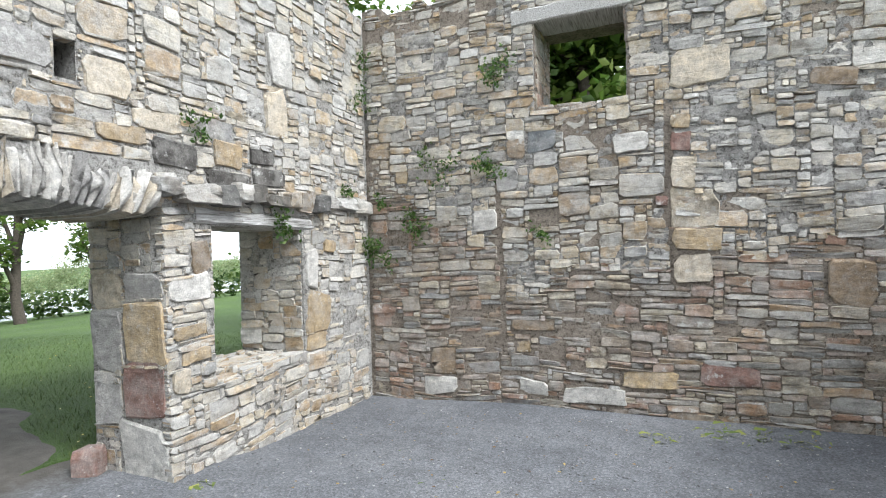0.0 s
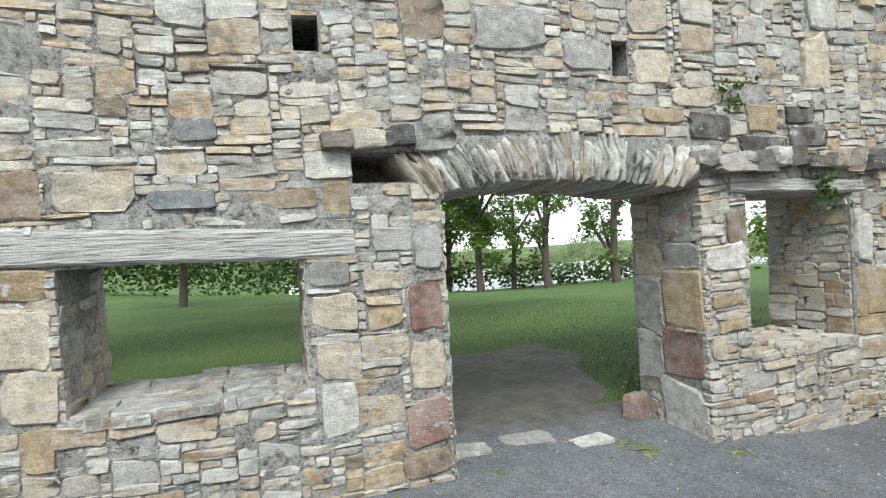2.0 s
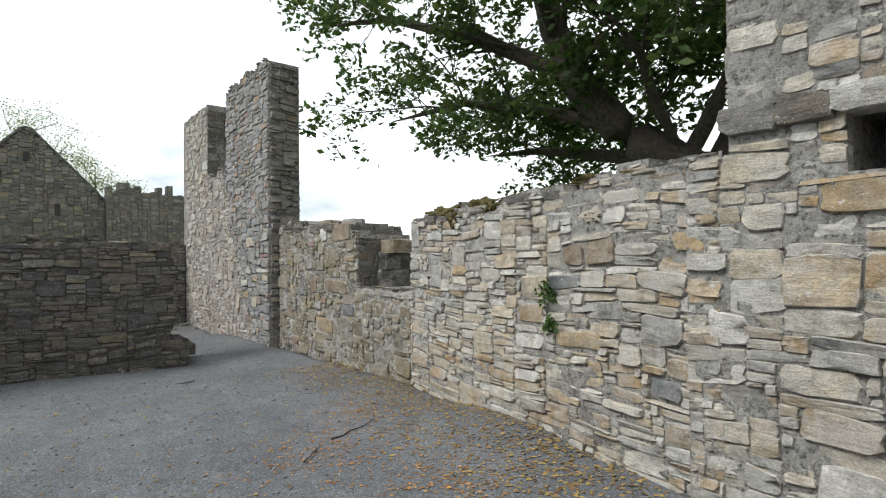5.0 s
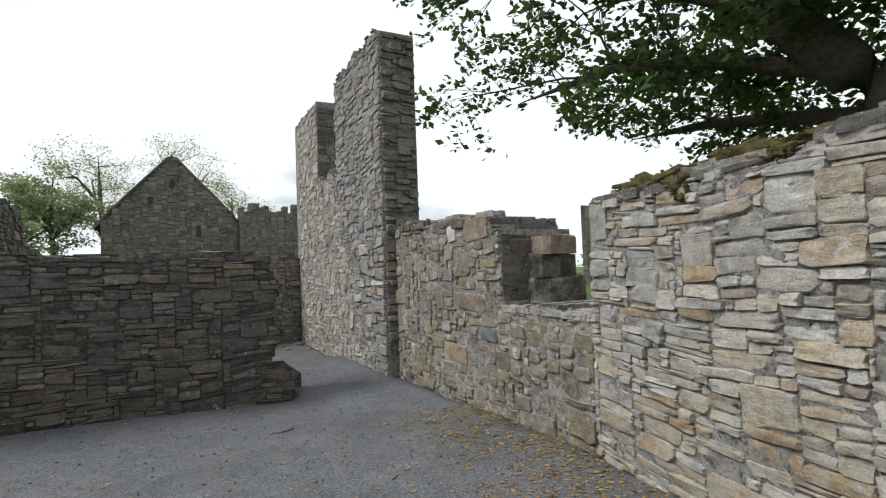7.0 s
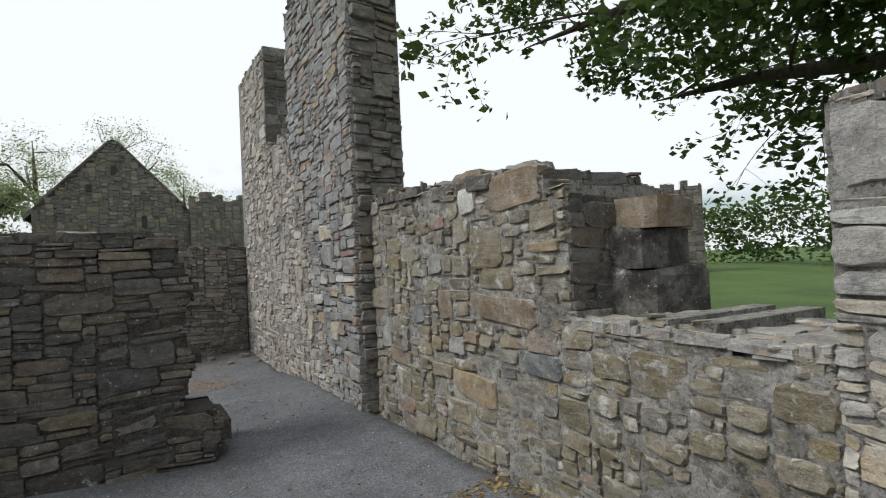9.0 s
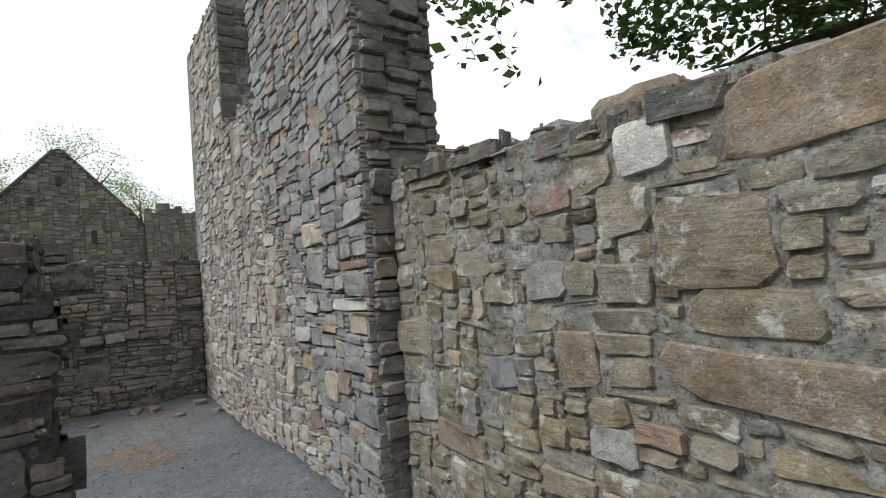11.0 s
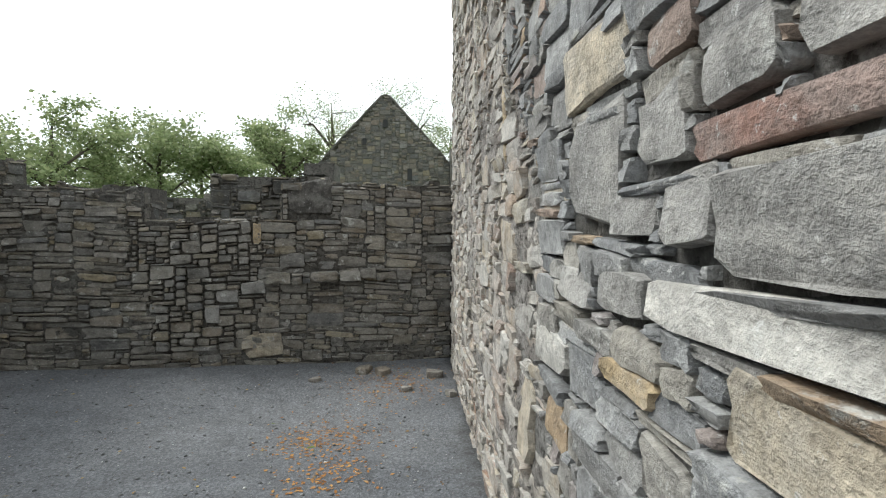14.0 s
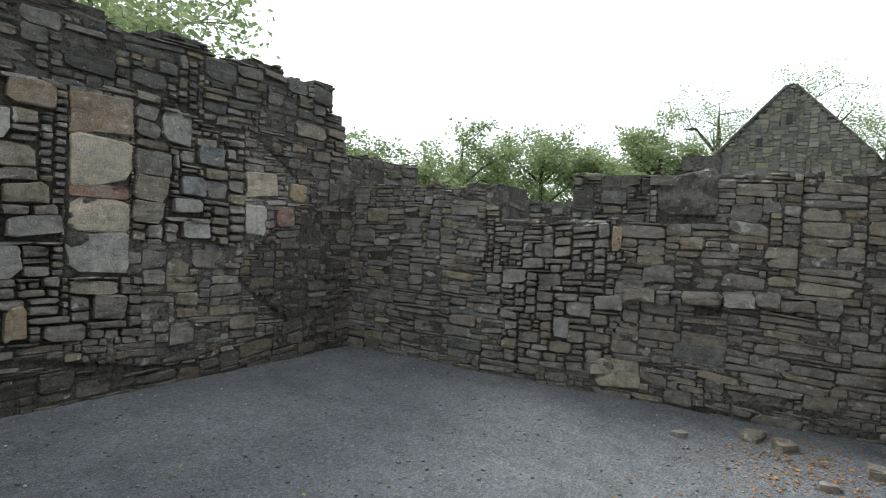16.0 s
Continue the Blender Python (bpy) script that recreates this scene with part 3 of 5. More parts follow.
bx1 = [DOOR, WIN1, WIN3] + POCKETS + [(-0.52, 6.5, 1.96, 4.15)]
wall_1 = core("wall_west", M1, breaks(-0.75, 7.6, 0.25, bx1, 0), breaks(-0.6, 5.0, 0.25, bx1, 2), [(0, 0.55, solid1_front), (0.55, 0.8, solid1)], MORTAR["pale_rubble"],
              "tall roofless rubble wall with doorway and two window openings")
FIX1 = [(4.74, 1.12, 0.38, 0.20, "white"), (4.78, 0.86, 0.3, 0.09, "ochre"), (4.85, 0.66, 0.26, 0.1, "ochre"), (4.76, 0.46, 0.16, 0.17, "buff"),
        (4.95, 1.36, 0.18, 0.22, "brown"), (6.30, 1.02, 0.18, 0.40, "white"), (6.30, 0.62, 0.38, 0.38, "ochre"), (6.29, 0.42, 0.30, 0.18, "ochre"), (5.85, 3.0, 0.32, 0.50, "white"), (5.8, 2.55, 0.30, 0.40, "buff"),
        (2.36, 0.04, 0.32, 0.16, "brown"), (2.40, 0.22, 0.28, 0.30, "red"), (2.46, 0.95, 0.22, 0.30, "red"), (2.50, 1.28, 0.19, 0.32, "grey"), (2.45, 0.55, 0.23, 0.36, "buff"), (2.2, 0.98, 0.22, 0.15, "ochre"),
        (2.18, 1.2, 0.26, 0.14, "buff"), (0.25, 1.30, 0.34, 0.14, "ochre"), (0.30, 0.92, 0.28, 0.30, "buff"), (0.34, 0.62, 0.25, 0.29, "buff"), (0.40, 0.40, 0.16, 0.24, "ochre"), (1.87, 0.98, 0.27, 0.24, "buff"),
        (1.87, 0.72, 0.27, 0.22, "buff"), (1.88, 0.38, 0.22, 0.32, "white"), (1.87, 1.24, 0.24, 0.15, "grey"), (0.62, 1.74, 0.38, 0.19, "buff"), (1.04, 1.72, 0.34, 0.12, "slate"), (1.48, 1.70, 0.46, 0.13, "brown"),
        (1.98, 1.66, 0.16, 0.18, "ochre"), (0.33, 1.72, 0.25, 0.24, "brown"), (-0.12, 1.66, 0.36, 0.13, "ochre"), (-0.16, 0.24, 0.26, 0.24, "white"), (-0.62, 1.00, 0.2, 0.16, "white"), (3.62, 2.58, 0.38, 0.21, "grey"),
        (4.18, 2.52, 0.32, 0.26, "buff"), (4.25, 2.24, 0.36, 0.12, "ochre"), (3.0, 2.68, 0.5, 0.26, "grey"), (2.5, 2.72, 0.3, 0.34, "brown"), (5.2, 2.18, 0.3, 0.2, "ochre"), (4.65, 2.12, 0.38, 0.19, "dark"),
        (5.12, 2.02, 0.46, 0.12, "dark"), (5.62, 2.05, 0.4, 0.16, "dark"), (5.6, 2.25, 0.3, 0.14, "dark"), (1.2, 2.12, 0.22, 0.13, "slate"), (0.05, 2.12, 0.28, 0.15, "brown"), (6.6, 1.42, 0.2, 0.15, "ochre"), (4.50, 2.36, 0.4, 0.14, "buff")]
ARCH = (2.50, 4.66, 1.84, 2.14)


def face1(u, v):
    return solid1_front(u, v) & ~hole(u, v, [ARCH, (0.36, 2.13, 1.42, 1.62), (4.98, 6.4, 1.68, 1.80)])


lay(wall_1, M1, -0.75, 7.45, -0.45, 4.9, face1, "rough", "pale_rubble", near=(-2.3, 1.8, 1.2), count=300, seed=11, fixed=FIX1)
pointing(wall_1, M1, -0.72, 7.45, -0.4, 4.85, face1, MORTAR["pale_rubble"], 0.0005, 11, 0.015)
pointing(wall_1, M1, 2.5, 4.66, 1.86, 2.2, lambda u, v: solid1_front(u, v) & hole(u, v, [ARCH]), MORTAR["pale_rubble"], 0.012, 12, 0.008)


def jamb(parent, m, u, v0, v1, depth, along, seed, palette="pale_rubble", course="block", proud=(0.004, 0.022), fixed=()):
    """Stones on a side of an opening at u, over the wall's depth; along: +1 or -1, the way the side looks along the wall."""
    o = m @ Vector((u, 0, 0))
    n = (m.to_3x3() @ Vector((along, 0, 0))).normalized()
    ux = Vector((0, 0, 1)).cross(n)
    fm = face_at(o.x, o.y, ux.x, ux.y)
    a = (fm.inverted() @ (m @ Vector((u, 0, -depth)))).x
    lay(parent, fm, min(a, 0), max(a, 0), v0, v1, anywhere, course, palette, seed=seed, proud=proud, back=0.03, fixed=fixed)


def bed(parent, m, u0, u1, v, depth, seed, palette, course="block", proud=(0.01, 0.05), shape=anywhere, off=0.0):
    """Stones lying on a level top at height v."""
    fm = m @ Matrix.Translation((0, v, 0)) @ Matrix.Rotation(radians(-90), 4, "X")
    lay(parent, fm, u0, u1, off, depth, shape, course, palette, seed=seed, proud=proud, back=0.04)


jamb(wall_1, M1, DOOR[0], -0.4, 1.84, 0.8, 1, 21)
jamb(wall_1, M1, DOOR[1], -0.4, 1.84, 0.8, -1, 22, fixed=[(-0.50, -0.22, 0.49, 0.44, "white"), (-0.44, 0.24, 0.43, 0.38, "red"), (-0.42, 0.64, 0.41, 0.48, "ochre"), (-0.40, 1.14, 0.38, 0.2, "grey"),
                                                          (-0.78, 0.62, 0.34, 0.42, "grey"), (-0.78, 0.2, 0.3, 0.3, "grey"), (-0.76, 1.1, 0.34, 0.26, "buff")])
jamb(wall_1, M1, WIN1[0], 0.44, 1.68, 0.8, 1, 23)
jamb(wall_1, M1, WIN1[1], 0.44, 1.68, 0.8, -1, 24)
jamb(wall_1, M1, WIN3[0], 0.65, 1.44, 0.8, 1, 25)
jamb(wall_1, M1, WIN3[1], 0.65, 1.44, 0.8, -1, 26)
jamb(wall_1, M1, -0.52, 2.0, 4.7, 0.8, -1, 27, course="large")
bed(wall_1, M1, WIN1[0], WIN1[1], 0.44, 0.8, 28, "pale_rubble")
bed(wall_1, M1, 0.62, 1.83, 0.64, 0.78, 29, "grey_rubble", proud=(0.01, 0.05))

# north wall with the high window; u is x
M2 = face_at(0.0, 7.5, 1.0, 0.0)
WIN2 = (-0.10, 0.80, 2.86, 3.78)
SEAM = [(-0.53, -0.47, 0.25, 1.2), (-0.56, -0.50, 1.2, 2.35), (1.13, 1.20, 1.6, 2.75)]


def top2(u):
    return np.where(u < -1.2, 4.15, 4.75) + 0.06 * np.sin(u * 8.3) + 0.05 * np.sin(u * 21)


def solid2(u, v):
    return (v < top2(u)) & ~hole(u, v, [WIN2])


bx2 = [WIN2, (-1.2, 3.0, 2.8, 4.15)]
wall_2 = core("wall_north", M2, breaks(-2.9, 4.4, 0.25, bx2, 0), breaks(-0.6, 5.0, 0.25, bx2, 2), [(0, 0.8, solid2)], MORTAR["brown_rubble"], "tall brown rubble wall with a blocked opening under a high window")
FIX2 = [(1.17, 1.02, 0.34, 0.28, "buff"), (1.17, 1.31, 0.42, 0.22, "ochre"), (1.17, 1.54, 0.42, 0.36, "buff"), (1.17, 1.92, 0.22, 0.32, "buff"), (1.17, 2.26, 0.18, 0.20, "red"), (1.17, 2.48, 0.18, 0.14, "ochre"),
        (2.06, 1.56, 0.14, 0.08, "white"), (-0.82, 1.62, 0.27, 0.24, "white"), (0.65, 2.30, 0.34, 0.2, "white"), (-0.55, 2.05, 0.25, 0.26, "grey"), (-0.38, 0.28, 0.16, 0.14, "ochre"), (0.7, 0.02, 0.5, 0.18, "ochre"),
        (-0.42, 0.5, 0.45, 0.13, "brown"), (-1.35, 0.06, 0.3, 0.3, "brown"), (-1.45, -0.16, 0.4, 0.2, "white"), (-0.35, -0.14, 0.3, 0.16, "white"), (0.12, -0.16, 0.6, 0.16, "white"), (2.4, 0.9, 0.35, 0.36, "brown"),
        (1.4, 0.1, 0.5, 0.2, "red"), (1.18, 2.86, 0.5, 0.36, "buff"), (2.3, 2.75, 0.35, 0.17, "brown"), (-1.75, 2.2, 0.16, 0.16, "ochre"), (-0.42, 2.36, 0.2, 0.2, "brown"), (-0.2, 2.42, 0.3, 0.22, "slate"), (1.03, 1.8, 0.12, 0.1, "red")]


def face2(u, v):
    return solid2(u, v) & ~hole(u, v, SEAM) & ~hole(u, v, [(-0.25, 0.92, 3.78, 3.92)])


def upper2(u, v):
    return v > 1.55 + 0.18 * np.sin(u * 2.3) + 0.08 * np.sin(u * 6.1) - 0.5 * ((u > -0.5) & (u < 1.15)) + 0.35 * (u < -0.9)


lay(wall_2, M2, -2.1, 3.7, -0.45, 4.9, lambda u, v: face2(u, v) & ~upper2(u, v), "thin", "brown_rubble", near=(0.2, 7.5, 1.0), count=200, seed=31, fixed=[f for f in FIX2 if not upper2(f[0], f[1])], proud=(0.004, 0.028))
lay(wall_2, M2, -2.1, 3.7, -0.45, 4.9, lambda u, v: face2(u, v) & upper2(u, v), "rough", "pale_rubble", near=(0.2, 7.5, 1.9), count=100, seed=35, fixed=[f for f in FIX2 if upper2(f[0], f[1])], proud=(0.004, 0.034))
pointing(wall_2, M2, -2.25, 3.7, -0.4, 4.85, lambda u, v: face2(u, v) & upper2(u, v), MORTAR["grey_rubble"], 0.002, 35)
pointing(wall_2, M2, -2.25, 3.7, -0.4, 2.4, lambda u, v: face2(u, v) & ~upper2(u, v), MORTAR["brown_rubble"], -0.003, 31, 0.010)
jamb(wall_2, M2, WIN2[0], WIN2[2], WIN2[3], 0.8, 1, 32, "brown_rubble")
jamb(wall_2, M2, WIN2[1], WIN2[2], WIN2[3], 0.8, -1, 33, "brown_rubble")
bed(wall_2, M2, WIN2[0] - 0.3, WIN2[1] + 0.25, 2.86, 0.3, 34, "brown_rubble")

# low west wall between the first room and the embrasure; u from its south end
M3 = face_at(-2.88, -4.10, 0.57, 3.60)
L3 = 3.50


def top3(u):
    return 1.84 + 0.05 * np.clip(u, 0, 3.5) + 0.03 * np.sin(u * 7) + 0.02 * np.sin(u * 19)


def solid3(u, v):
    return v < top3(u)


wall_3 = core("wall_west_low", M3, steps(0.0, L3, 0.12), steps(-0.5, 2.1, 0.06), [(0, 0.8, solid3)], MORTAR["pale_rubble"], "low ruined rubble wall with mossy top")
FIX3 = [(1.95, 1.18, 0.3, 0.16, "buff"), (2.62, 1.40, 0.26, 0.17, "brown"), (2.4, 1.40, 0.2, 0.16, "brown"), (2.25, 1.26, 0.34, 0.09, "slate"), (2.35, 0.86, 0.42, 0.11, "ochre"), (1.9, 1.0, 0.3, 0.14, "ochre"),
        (3.15, 0.66, 0.2, 0.12, "slate"), (3.3, 1.5, 0.2, 0.12, "ochre"), (0.42, 1.2, 0.28, 0.22, "grey"), (0.9, 1.34, 0.24, 0.09, "ochre"), (0.85, 1.14, 0.25, 0.07, "ochre"), (0.02, 1.56, 0.2, 0.26, "grey")]
lay(wall_3, M3, 0.0, L3 + 0.1, -0.2, 2.12, lambda u, v: v < top3(u), "thin", "pale_rubble", near=(-2.6, -2.6, 1.2), count=300, seed=41, fixed=FIX3)
pointing(wall_3, M3, 0.0, L3 + 0.1, -0.2, 2.1, solid3, MORTAR["pale_rubble"], 0.0, 41, 0.015)
for ua, ub, lv in ((0.0, 0.9, 1.85), (0.9, 1.8, 1.89), (1.8, 2.7, 1.93), (2.7, L3, 1.97)):
    bed(wall_3, M3, ua, ub, lv, 0.8, 42 + int(ua * 10) * 100, "dark_rubble", proud=(0.0, 0.06))
jamb(wall_3, M3, 0.0, 0.9, 1.84, 0.8, -1, 43, "grey_rubble")

# embrasure sill and the wall on to the pillar; u is y
M4 = face_at(-2.78, 0.0, 0.025, 1.0)


def top4(u):
    t = np.where(u > -5.34, 1.06, np.where(u > -5.52, 1.72, np.where(u > -5.9, 1.86, 1.91 + 0.07 * np.clip((-6.4 - u) / 1.4, 0, 1))))
    return t + 0.04 * np.sin(u * 9) + 0.03 * np.sin(u * 23) + np.where(u < -7.3, 0.06, 0.0)


def solid4(u, v):
    return v < top4(u)


wall_4 = core("wall_west_far", M4, breaks(-8.08, -4.08, 0.11, [(-5.34, -5.9), (-5.52, -5.52)], 0), steps(-0.4, 2.2, 0.06), [(0, 0.8, solid4)], MORTAR["olive_rubble"], "ruined brown-grey rubble wall with a broken embrasure")
FIX4 = [(-6.42, 1.70, 0.22, 0.18, "white"), (-6.85, 1.62, 0.24, 0.1, "red"), (-6.05, 1.68, 0.5, 0.24, "brown"), (-5.7, 1.40, 0.3, 0.08, "ochre"), (-6.3, 0.98, 0.7, 0.2, "brown"), (-7.55, 0.95, 0.13, 0.09, "ochre"), (-7.3, 1.22, 0.1, 0.14, "buff"), (-6.6, 0.42, 0.55, 0.2, "ochre"),
        (-6.75, 0.95, 0.22, 0.22, "brown"), (-6.9, 1.3, 0.24, 0.15, "grey"), (-7.2, 0.9, 0.2, 0.15, "slate"), (-6.62, 0.72, 0.22, 0.14, "grey"), (-5.8, 0.7, 0.4, 0.16, "slate"), (-7.88, 0.6, 0.2, 0.22, "grey"), (-7.7, 0.5, 0.42, 0.16, "brown")]
lay(wall_4, M4, -8.05, -4.1, -0.2, 2.3, lambda u, v: v < top4(u), "block", "olive_rubble", near=(-2.9, -6.9, 1.2), count=300, seed=51, fixed=FIX4, gap=0.018, tilt=4.0)
pointing(wall_4, M4, -8.08, -4.08, -0.2, 2.2, solid4, MORTAR["olive_rubble"], 0.004, 51, 0.017)
bed(wall_4, M4, -8.05, -7.0, 1.98, 0.8, 52, "dark_rubble", proud=(0.01, 0.08))
bed(wall_4, M4, -7.0, -5.92, 1.90, 0.8, 58, "dark_rubble", proud=(0.01, 0.09))
bed(wall_4, M4, -5.9, -5.54, 1.86, 0.8, 56, "dark_rubble", proud=(0.01, 0.06))
bed(wall_4, M4, -5.52, -5.36, 1.73, 0.8, 57, "dark_rubble", proud=(0.01, 0.05))
bed(wall_4, M4, -5.34, -4.1, 1.06, 0.8, 53, "grey_rubble", proud=(0.005, 0.03))
# the north-facing side: its shade is put into darker rubble
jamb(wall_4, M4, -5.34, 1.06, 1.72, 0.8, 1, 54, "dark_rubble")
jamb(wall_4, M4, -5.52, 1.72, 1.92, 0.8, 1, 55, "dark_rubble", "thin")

# the tall pillar of wall beyond; u is y
M5 = face_at(-2.84, 0.0, 0.0, 1.0)


def top5(u):
    t = np.where(u > -10.4, 4.80, np.where(u > -11.8, 3.25, 4.86))
    return t + 0.05 * np.sin(u * 8) + 0.04 * np.sin(u * 21)


def solid5(u, v):
    return v < top5(u)


wall_5 = core("wall_pillar", M5, breaks(-13.9, -8.12, 0.2, [(-11.8, -10.4)], 0), breaks(-0.4, 5.0, 0.1, [(0, 0, 3.25, 4.8)], 2), [(0, 0.52, solid5)], MORTAR["grey_rubble"], "tall broken stub of grey rubble wall with a deep notch")
FIX5 = [(-8.46, 1.33, 0.31, 0.13, "grey"), (-8.75, 1.50, 0.2, 0.14, "grey"), (-8.54, 1.49, 0.40, 0.055, "red"), (-8.65, 1.235, 0.5, 0.075, "white"), (-8.40, 1.10, 0.27, 0.12, "buff"), (-8.86, 1.08, 0.24, 0.05, "ochre"), (-9.20, 1.20, 0.26, 0.08, "grey"), (-8.90, 1.22, 0.23, 0.09, "grey"),
        (-9.15, 1.39, 0.34, 0.25, "grey"), (-8.61, 1.37, 0.14, 0.11, "grey"), (-8.84, 1.38, 0.2, 0.10, "grey"), (-8.53, 1.56, 0.18, 0.1, "grey"), (-9.2, 1.70, 0.4, 0.15, "buff"), (-9.5, 0.97, 0.36, 0.12, "white"), (-8.33, 1.56, 0.20, 0.1, "grey"), (-9.5, 1.36, 0.28, 0.24, "buff"),
        (-10.3, 1.7, 0.06, 0.36, "ochre"), (-9.3, 0.3, 0.22, 0.15, "red"), (-8.5, 0.86, 0.3, 0.11, "grey"), (-8.9, 0.62, 0.24, 0.2, "buff"), (-8.42, 0.58, 0.3, 0.13, "slate"), (-8.42, 1.78, 0.3, 0.13, "grey"), (-8.4, 2.06, 0.28, 0.1, "grey"), (-8.44, 2.3, 0.3, 0.14, "grey"), (-8.4, 0.3, 0.28, 0.14, "grey"), (-9.9, 0.55, 0.26, 0.3, "buff")]


def dry5(u, v):
    """The broken end of the wall, where the dressed facing is laid dry."""
    return u > -9.35 - 0.55 * np.clip(v - 0.9, -0.6, 2.2) + 0.14 * np.sin(v * 5.3)


lay(wall_5, M5, -13.6, -8.10, -0.25, 5.0, lambda u, v: solid5(u, v) & dry5(u, v), "slab", "blue_rubble", near=(-2.84, -8.7, 1.4), count=260, seed=61, fixed=[f for f in FIX5 if dry5(f[0], f[1])], proud=(0.022, 0.046), gap=0.008, tilt=1.4, back=0.035)
pointing(wall_5, M5, -13.6, -8.14, -0.25, 4.9, lambda u, v: solid5(u, v) & dry5(u, v), MORTAR["dim_rubble"], 0.002, 61, 0.012)
lay(wall_5, M5, -13.6, -8.10, -0.25, 5.0, lambda u, v: solid5(u, v) & ~dry5(u, v), "rough", "pink_rubble", near=(-2.84, -9.6, 1.0), count=150, seed=63, fixed=[f for f in FIX5 if not dry5(f[0], f[1])], proud=(0.006, 0.036))
pointing(wall_5, M5, -13.6, -8.2, -0.25, 4.9, lambda u, v: solid5(u, v) & ~dry5(u, v), MORTAR["pink_rubble"], 0.007, 63, 0.016)
# north-facing end and notch side: shade put into dimmer, darker rubble
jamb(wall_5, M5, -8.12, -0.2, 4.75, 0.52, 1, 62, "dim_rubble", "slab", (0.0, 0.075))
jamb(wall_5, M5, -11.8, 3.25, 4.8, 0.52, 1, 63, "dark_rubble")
jamb(wall_5, M5, -10.4, 3.25, 4.7, 0.52, -1, 64, "grey_rubble")

# cross wall between the two rooms; u is -x
M6 = face_at(0.0, -7.85, -1.0, 0.0)


def solid6(u, v):
    e = 1.30 + 0.06 * np.sin(v * 11) + np.where(v < 0.32, 0.2, 0.0)
    return (u < e) & (v < 1.69 + 0.02 * np.sin(u * 9))


# near-black rubble and mortar carry this north face's shade in their colour
wall_6 = core("wall_cross", M6, steps(-2.2, 1.6, 0.1), steps(-0.4, 1.8, 0.08), [(0, 0.6, solid6)], MORTAR["dark_rubble"], "low cross wall with a broken end, coloured dark for its shade")
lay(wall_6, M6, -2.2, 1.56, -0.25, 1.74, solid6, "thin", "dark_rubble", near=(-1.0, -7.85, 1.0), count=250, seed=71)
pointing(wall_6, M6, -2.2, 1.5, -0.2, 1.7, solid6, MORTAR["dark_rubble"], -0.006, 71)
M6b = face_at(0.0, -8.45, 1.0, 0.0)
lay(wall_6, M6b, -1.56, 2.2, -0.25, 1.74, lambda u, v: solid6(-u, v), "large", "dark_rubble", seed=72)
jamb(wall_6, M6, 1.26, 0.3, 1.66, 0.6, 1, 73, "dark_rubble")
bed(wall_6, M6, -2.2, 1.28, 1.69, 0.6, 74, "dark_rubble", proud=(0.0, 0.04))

# south end wall; u is -x
M7 = face_at(0.0, -13.45, -1.0, -0.11)


def top7(u):
    t = np.where(u < -0.34, 1.74, np.where(u < 1.02, 1.43, 1.83))
    return t + 0.03 * np.sin(u * 10) + 0.02 * np.sin(u * 27)


def solid7(u, v):
    return v < top7(u)


wall_7 = core("wall_south", M7, breaks(-2.6, 2.95, 0.12, [(-0.34, 1.02)], 0), steps(-0.4, 1.96, 0.06), [(0, 0.7, solid7)], MORTAR["dark_rubble"], "ruined dark rubble end wall with uneven top")
FIX7 = [(0.72, 1.18, 0.1, 0.2, "ochre"), (0.60, -0.02, 0.42, 0.26, "buff"), (0.24, 0.36, 0.16, 0.2, "grey"), (1.08, 1.46, 0.46, 0.36, "dark"), (0.35, 0.58, 0.24, 0.14, "grey"), (0.6, 0.66, 0.26, 0.14, "grey"), (-0.3, 0.5, 0.12, 0.1, "grey")]


def patch7(u, v):
    """A squarish repair of small grey blocks laid with open joints."""
    return (u > -0.48 + 0.22 * (v < 0.75) + 0.03 * np.sin(v * 17)) & (u < 0.80 + 0.04 * np.sin(v * 13)) & (v > 0.08) & (v < 1.5)


# the dimmed rubble holds part of this north face's shade in its colour
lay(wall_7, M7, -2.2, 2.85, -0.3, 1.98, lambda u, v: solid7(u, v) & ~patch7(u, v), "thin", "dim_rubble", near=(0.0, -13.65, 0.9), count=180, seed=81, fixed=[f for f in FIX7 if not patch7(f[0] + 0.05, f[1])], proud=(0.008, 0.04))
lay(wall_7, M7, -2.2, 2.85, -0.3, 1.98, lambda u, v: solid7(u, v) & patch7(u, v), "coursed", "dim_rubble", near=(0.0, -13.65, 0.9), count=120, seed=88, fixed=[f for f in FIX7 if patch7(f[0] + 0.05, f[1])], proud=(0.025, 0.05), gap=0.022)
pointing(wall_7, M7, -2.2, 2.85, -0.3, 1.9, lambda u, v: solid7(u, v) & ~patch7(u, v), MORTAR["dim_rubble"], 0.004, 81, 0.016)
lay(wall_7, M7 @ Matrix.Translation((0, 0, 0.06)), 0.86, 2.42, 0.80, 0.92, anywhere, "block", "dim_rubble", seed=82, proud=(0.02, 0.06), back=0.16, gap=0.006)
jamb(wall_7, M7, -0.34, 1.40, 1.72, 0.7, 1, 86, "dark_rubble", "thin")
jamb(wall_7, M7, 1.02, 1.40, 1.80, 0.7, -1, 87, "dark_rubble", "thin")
bed(wall_7, M7, -2.2, 2.85, 1.40, 0.7, 83, "dark_rubble", shape=lambda u, v: (u > -0.34) & (u < 1.02), proud=(0.02, 0.06))
bed(wall_7, M7, -2.2, 2.85, 1.80, 0.7, 84, "dark_rubble", shape=lambda u, v: (u > 1.02), proud=(0.0, 0.06))
